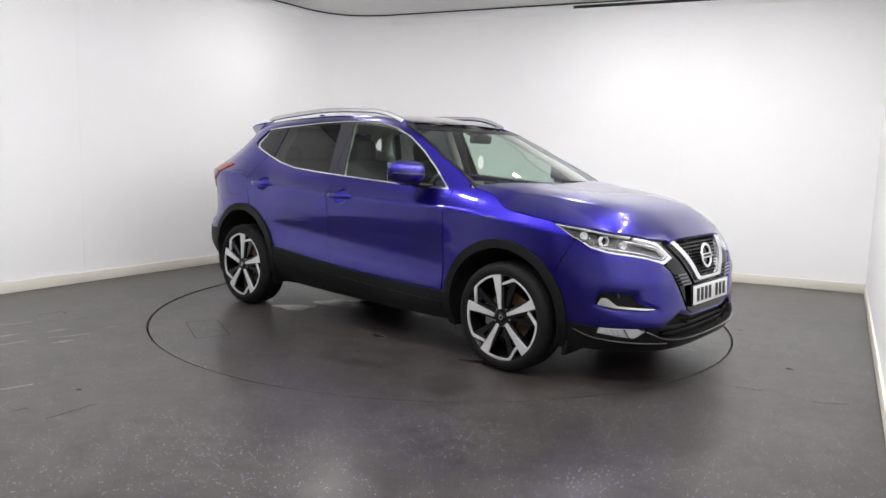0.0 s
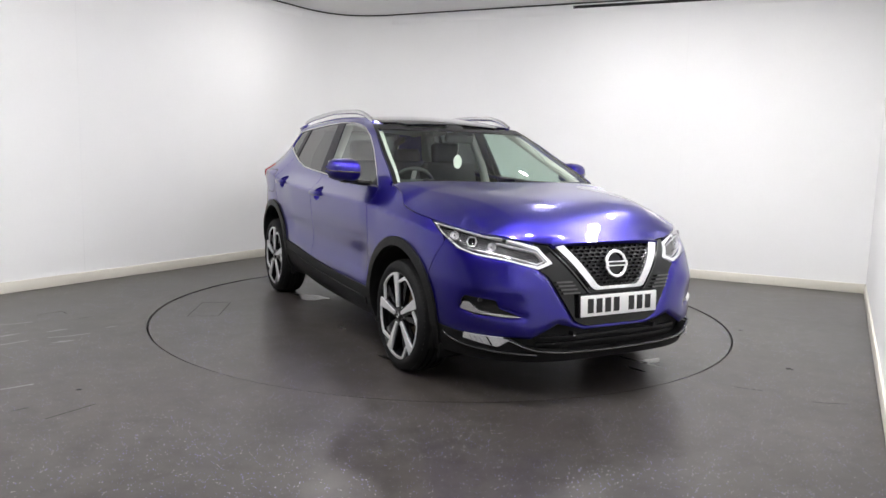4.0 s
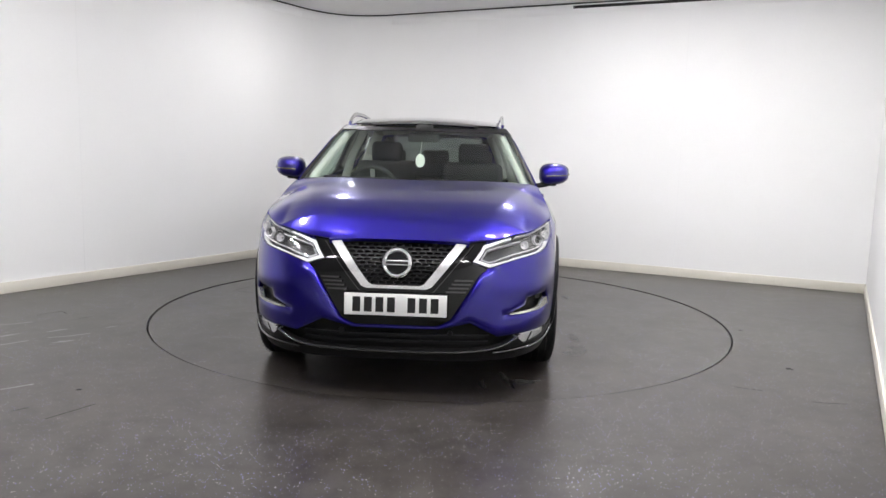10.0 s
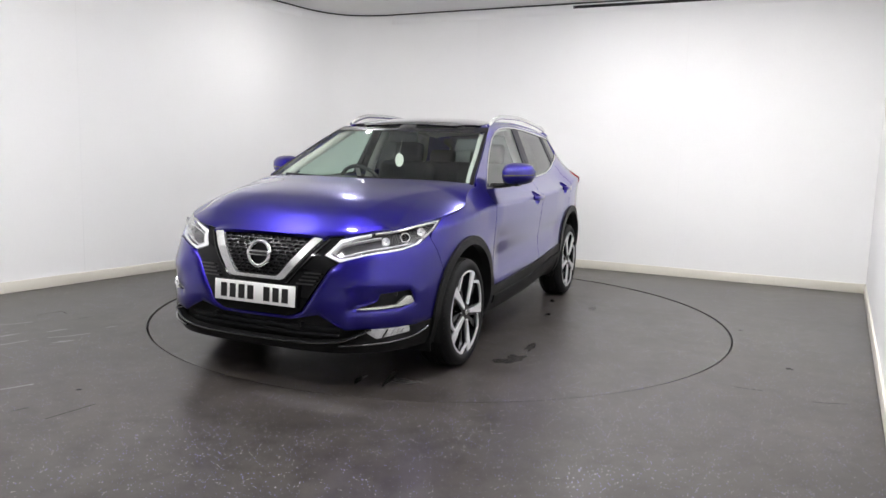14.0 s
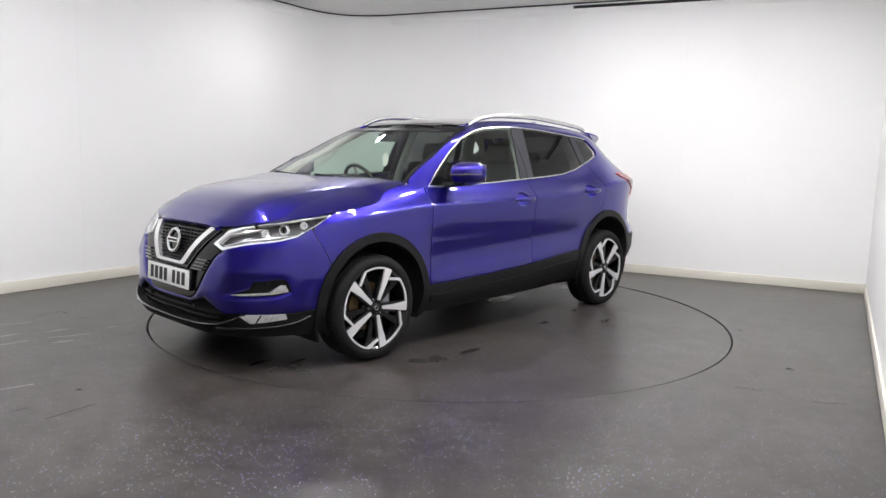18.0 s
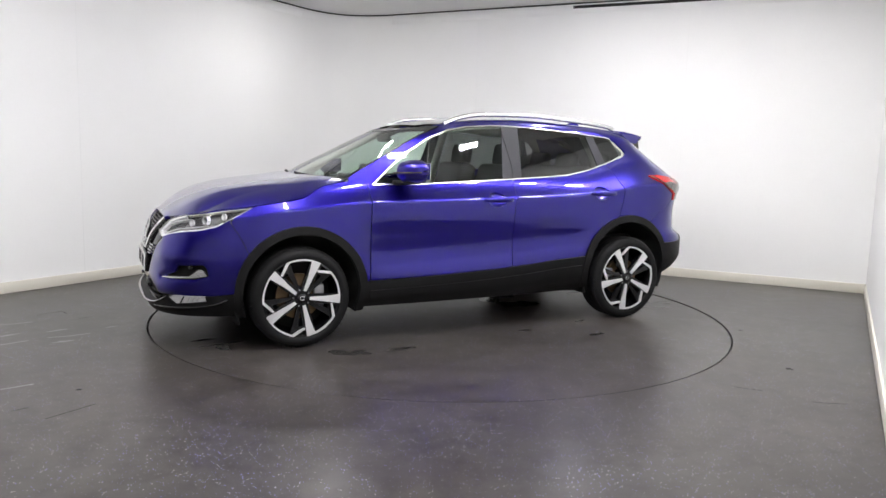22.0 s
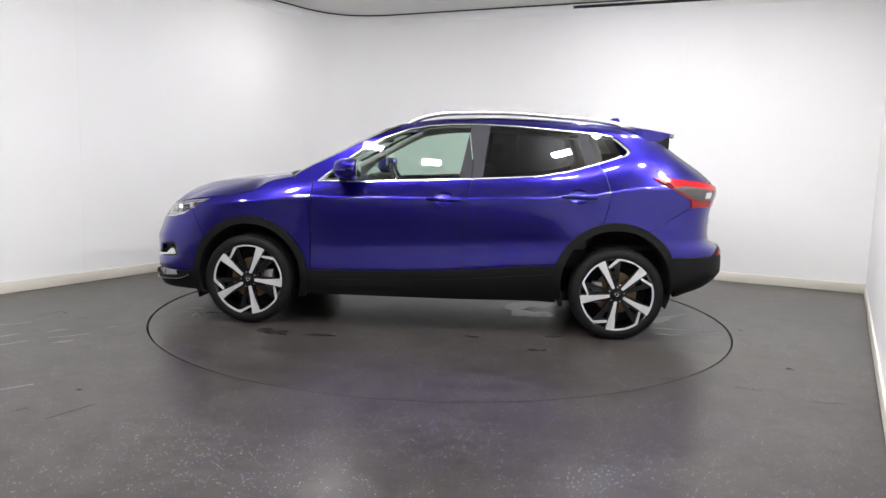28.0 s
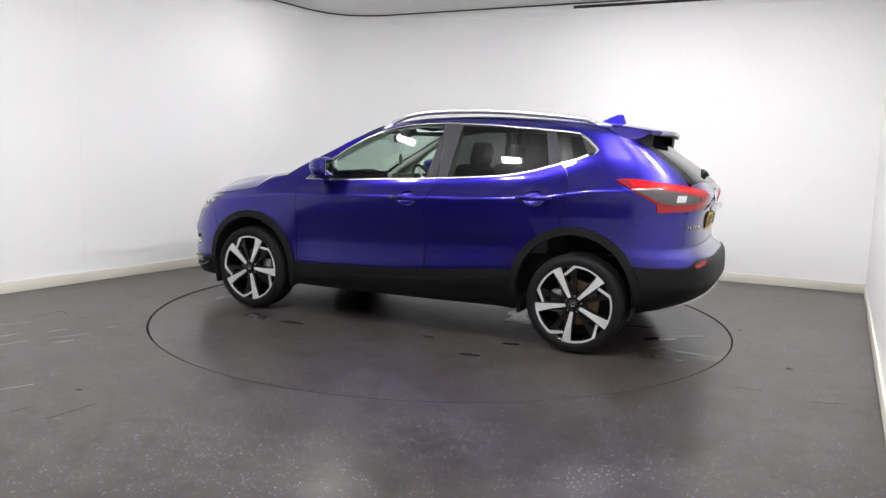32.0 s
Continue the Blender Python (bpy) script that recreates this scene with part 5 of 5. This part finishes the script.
panel("spoiler", spoiler_top, (-1.83, -1.43), (-0.58, 0.58), 0.012, lambda x, y, P: SPO(x, y), M_PAINT, car, depth=0.022, label="blue roof spoiler over the rear window")
panel("spoiler_underside", spoiler_top, (-1.83, -1.43), (-0.58, 0.58), 0.015, lambda x, y, P: SPO(x, y) - 0.004, M_BLACK, car, depth=0.012, lift=-0.020, back=True, label="black spoiler underside")
for sd in (1, -1):
    for nm, mt, a in (("spoiler_cheek", M_PAINT, [(-1.42, 0.585, 1.474), (-1.52, 0.588, 1.402), (-1.622, 0.532, 1.402), (-1.708, 0.498, 1.453), (-1.62, 0.548, 1.470)]),
                      ("spoiler_side", M_BLACK, [(-1.56, 0.548, 1.425), (-1.60, 0.535, 1.385), (-1.685, 0.500, 1.335), (-1.695, 0.490, 1.365), (-1.70, 0.470, 1.44)])):
        bm = bmesh.new()
        v0 = [bm.verts.new((x_, sd * y_, z_)) for x_, y_, z_ in a]
        v1 = [bm.verts.new((x_ + 0.01, sd * (y_ - 0.05), z_)) for x_, y_, z_ in a]
        bm.faces.new(v0)
        bm.faces.new(v1)
        for i in range(5):
            bm.faces.new((v0[i], v0[(i + 1) % 5], v1[(i + 1) % 5], v1[i]))
        part(nm, bm, mt, car, "black spoiler end" if mt is M_BLACK else "")
bm = bmesh.new()
zr = float(roof_z(np.array(-1.35), np.array(0.0)))
side_l = [(-1.225, zr + 0.004), (-1.29, zr + 0.036), (-1.355, zr + 0.064), (-1.395, zr + 0.066), (-1.425, zr - 0.014), (-1.24, zr - 0.004)]
lo_ = [bm.verts.new((x_, -0.018 * (1 - 11 * max(0, z_ - zr)), z_)) for x_, z_ in side_l]
hi_ = [bm.verts.new((x_, 0.018 * (1 - 11 * max(0, z_ - zr)), z_)) for x_, z_ in side_l]
bm.faces.new(lo_)
bm.faces.new(hi_)
for i in range(6):
    bm.faces.new((lo_[i], lo_[(i + 1) % 6], hi_[(i + 1) % 6], hi_[i]))
part("aerial", bm, M_PAINT, car, "blue shark fin aerial")
# cowl and wipers
panel("cowl", screen, (-0.97, 0.97), (0.99, 1.085), 0.02, None, M_BLACK, car, depth=0.0, lift=0.006, label="black plastic cowl")
for y0, y1 in ((0.62, 0.02), (0.05, -0.60)):
    bm = bmesh.new()
    pts = []
    for k in range(9):
        y_ = y0 + (y1 - y0) * k / 8
        z_ = 1.088 + 0.016 * k / 8
        x_ = float(XA(z_)) + BOW * (1 - (y_ / 0.8) ** 2) + 0.022
        pts.append((x_, y_, z_))
    add_tube(bm, pts, 0.008, 6, 1.3)
    wiper = part("wiper", bm, M_BLACK, car)
    bm = bmesh.new()
    add_tube(bm, [(p[0] - 0.012, p[1], p[2] - 0.002) for p in pts[3:]], 0.005, 6)
    part("wiper_blade", bm, M_CORE, wiper)
bm = bmesh.new()
add_cyl(bm, 0.022, 0.018, 0.05, pose(-1.985, 0.0, 1.175, 0, -60, 0), 16)
add_tube(bm, [(-2.0, 0.0, 1.185), (-1.97, -0.12, 1.20), (-1.93, -0.30, 1.205)], 0.009, 6)
part("rear_wiper", bm, M_BLACK, car)
# rear plate in its bay, maker's badge and lettering as plain bars
number_plate(pose(-2.046, 0, 0.870, 0, 6, 180), M_PLATEY, "yellow rear number plate with black bars")
box("plate_garnish", (0.03, 0.62, 0.035), pose(-2.075, 0, 0.955), M_CHROME, car, 0.008, "chrome strip over the rear plate")
bm = bmesh.new()
add_lathe(bm, [(0.052 + 0.008 * math.cos(a), 0.006 * math.sin(a)) for a in (2 * math.pi * k / 10 for k in range(10))], 36, pose(-2.068, 0, 1.04, 0, -90, 0), closed=True)
part("rear_badge", bm, M_CHROME, car, "chrome ring badge")
for k in range(7):
    c = wrap(rear_y(0.625 - 0.030 * k), 0.848)
    box("model_bar", (0.006, 0.018, 0.024), pose(float(c[0]) - 0.004, float(c[1]), 0.848, 0, 0, 0), M_CHROME, car, 0.002)

# ---------------------------------------------------------------- car: interior
box("dashboard", (0.42, 1.40, 0.20), pose(0.72, 0, 0.93, 0, 6, 0), M_DASH, car, 0.06, "dark soft dashboard", 4)
box("dash_top", (0.50, 1.44, 0.05), pose(0.86, 0, 1.015, 0, 4, 0), M_DASH, car, 0.02)
box("instrument_hood", (0.20, 0.34, 0.09), pose(0.56, -0.37, 1.045), M_DASH, car, 0.03, "", 4)
box("centre_screen", (0.03, 0.24, 0.14), pose(0.53, 0, 0.97, 0, -12, 0), M_GLOSS, car, 0.008)
box("centre_console", (0.9, 0.20, 0.22), pose(0.15, 0, 0.55), M_DASH, car, 0.04)
bm = bmesh.new()
wm = pose(0.40, -0.37, 1.00, 0, -65, 0)
add_lathe(bm, [(0.180 + 0.015 * math.cos(a), 0.015 * math.sin(a)) for a in (2 * math.pi * k / 10 for k in range(10))], 48, wm, closed=True)
steering = part("steering_wheel", bm, M_DASH, car, "black three-spoke steering wheel")
bm = bmesh.new()
add_cyl(bm, 0.065, 0.055, 0.05, wm @ pose(0, 0, -0.01), 24)
part("steering_hub", bm, M_DASH, steering)
for a in (0, 180, 270):
    box("steering_spoke", (0.13, 0.035, 0.016), wm @ pose(0, 0, 0, 0, 0, a + 90) @ pose(0.11, 0, 0), M_SILVER if a == 270 else M_DASH, steering, 0.006)


def seat(x, y, w, rear=False):
    """A seat with cushion, backrest and headrest."""
    cush = box("seat", (0.52, w, 0.16), pose(x, y, 0.56, 0, -8, 0), M_SEAT, car, 0.05, "black cloth seat", 4)
    box("backrest", (0.15, w * 0.96, 0.62), pose(x - 0.30, y, 0.90, 0, -18 if not rear else -22, 0), M_SEAT, cush, 0.055, "", 4)
    heads = (0,) if w < 0.7 else (-0.42, 0, 0.42)
    for dy in heads:
        box("headrest", (0.10, 0.26, 0.18), pose(x - 0.425, y + dy, 1.275 if not rear else 1.22, 0, -10, 0), M_SEAT, cush, 0.045, "", 4)
        for e in (-0.06, 0.06):
            bm = bmesh.new()
            add_cyl(bm, 0.006, 0.006, 0.12, pose(x - 0.41, y + dy + e, 1.17 if not rear else 1.12, 0, -12, 0), 8)
            part("headrest_post", bm, M_STEEL, cush)


seat(-0.02, 0.37, 0.52)
seat(-0.02, -0.37, 0.52)
seat(-0.88, 0.0, 1.26, True)
box("parcel_shelf", (0.55, 1.10, 0.02), pose(-1.55, 0, 1.06), M_DASH, car, 0.006)
box("boot_floor", (0.75, 1.05, 0.03), pose(-1.55, 0, 0.62), M_DASH, car, 0.008)
# pillar linings, grab handles, mirror and hanging tag
for sd in (1, -1):
    bm = bmesh.new()
    add_tube(bm, [(float(XA(z_)) - 0.095, sd * (float(y_glass(z_)) - 0.075), z_) for z_ in np.linspace(1.04, 1.47, 12)], 0.028, 10)
    part("pillar_lining", bm, M_LINER, car, "light grey pillar lining")
    bm = bmesh.new()
    add_tube(bm, [(-0.30, sd * 0.73, 0.95), (-0.325, sd * 0.662, 1.20), (-0.35, sd * 0.545, 1.47)], [0.040, 0.032, 0.032], 10)
    part("pillar_lining", bm, M_LINER, car, "light grey pillar lining")
    bm = bmesh.new()
    add_tube(bm, [(-1.12, sd * 0.69, 1.05), (-1.16, sd * 0.62, 1.25), (-1.10, sd * 0.53, 1.45)], [0.06, 0.05, 0.05], 10)
    part("pillar_lining", bm, M_LINER, car, "light grey pillar lining")
    box("door_card", (0.95, 0.05, 0.45), pose(0.30, sd * 0.775, 0.82), M_DASH, car, 0.02)
    box("door_card", (0.85, 0.05, 0.45), pose(-0.68, sd * 0.775, 0.85), M_DASH, car, 0.02)
box("rear_mirror", (0.035, 0.23, 0.065), pose(0.44, 0, 1.385, 0, 12, 0), M_DASH, car, 0.015, "dark interior mirror", 3)
box("sensor_housing", (0.14, 0.13, 0.06), pose(0.39, 0, 1.432, 0, 25, 0), M_DASH, car, 0.015)
bm = bmesh.new()
add_cyl(bm, 0.034, 0.034, 0.004, pose(0.46, -0.02, 1.217, 0, 90, 0) @ Matrix.Diagonal((1.45, 1, 1, 1)), 28)
tag = part("hanging_tag", bm, M_TAG, car, "white oval paper tag on a thread")
bm = bmesh.new()
add_tube(bm, [(0.45, -0.01, 1.355), (0.46, -0.02, 1.265)], 0.0015, 5)
part("tag_thread", bm, M_TAG, tag)


# ---------------------------------------------------------------- turning
def motions():
    """The turntable and the car on it turn clockwise together."""
    rows_car, rows_disc = [], []
    for k in range(17):
        t = 2.0 * k
        turn = Matrix.Translation((AXIS[0], AXIS[1], -SUNK)) @ pose(0, 0, 0, 0, 0, -90 + 49.17 - 5.1377 * t)
        rows_disc.append((t, turn))
        rows_car.append((t, turn @ pose(0.0295, -0.140, 0)))
    walk(turntable, rows_disc)
    walk(car, rows_car)


motions()
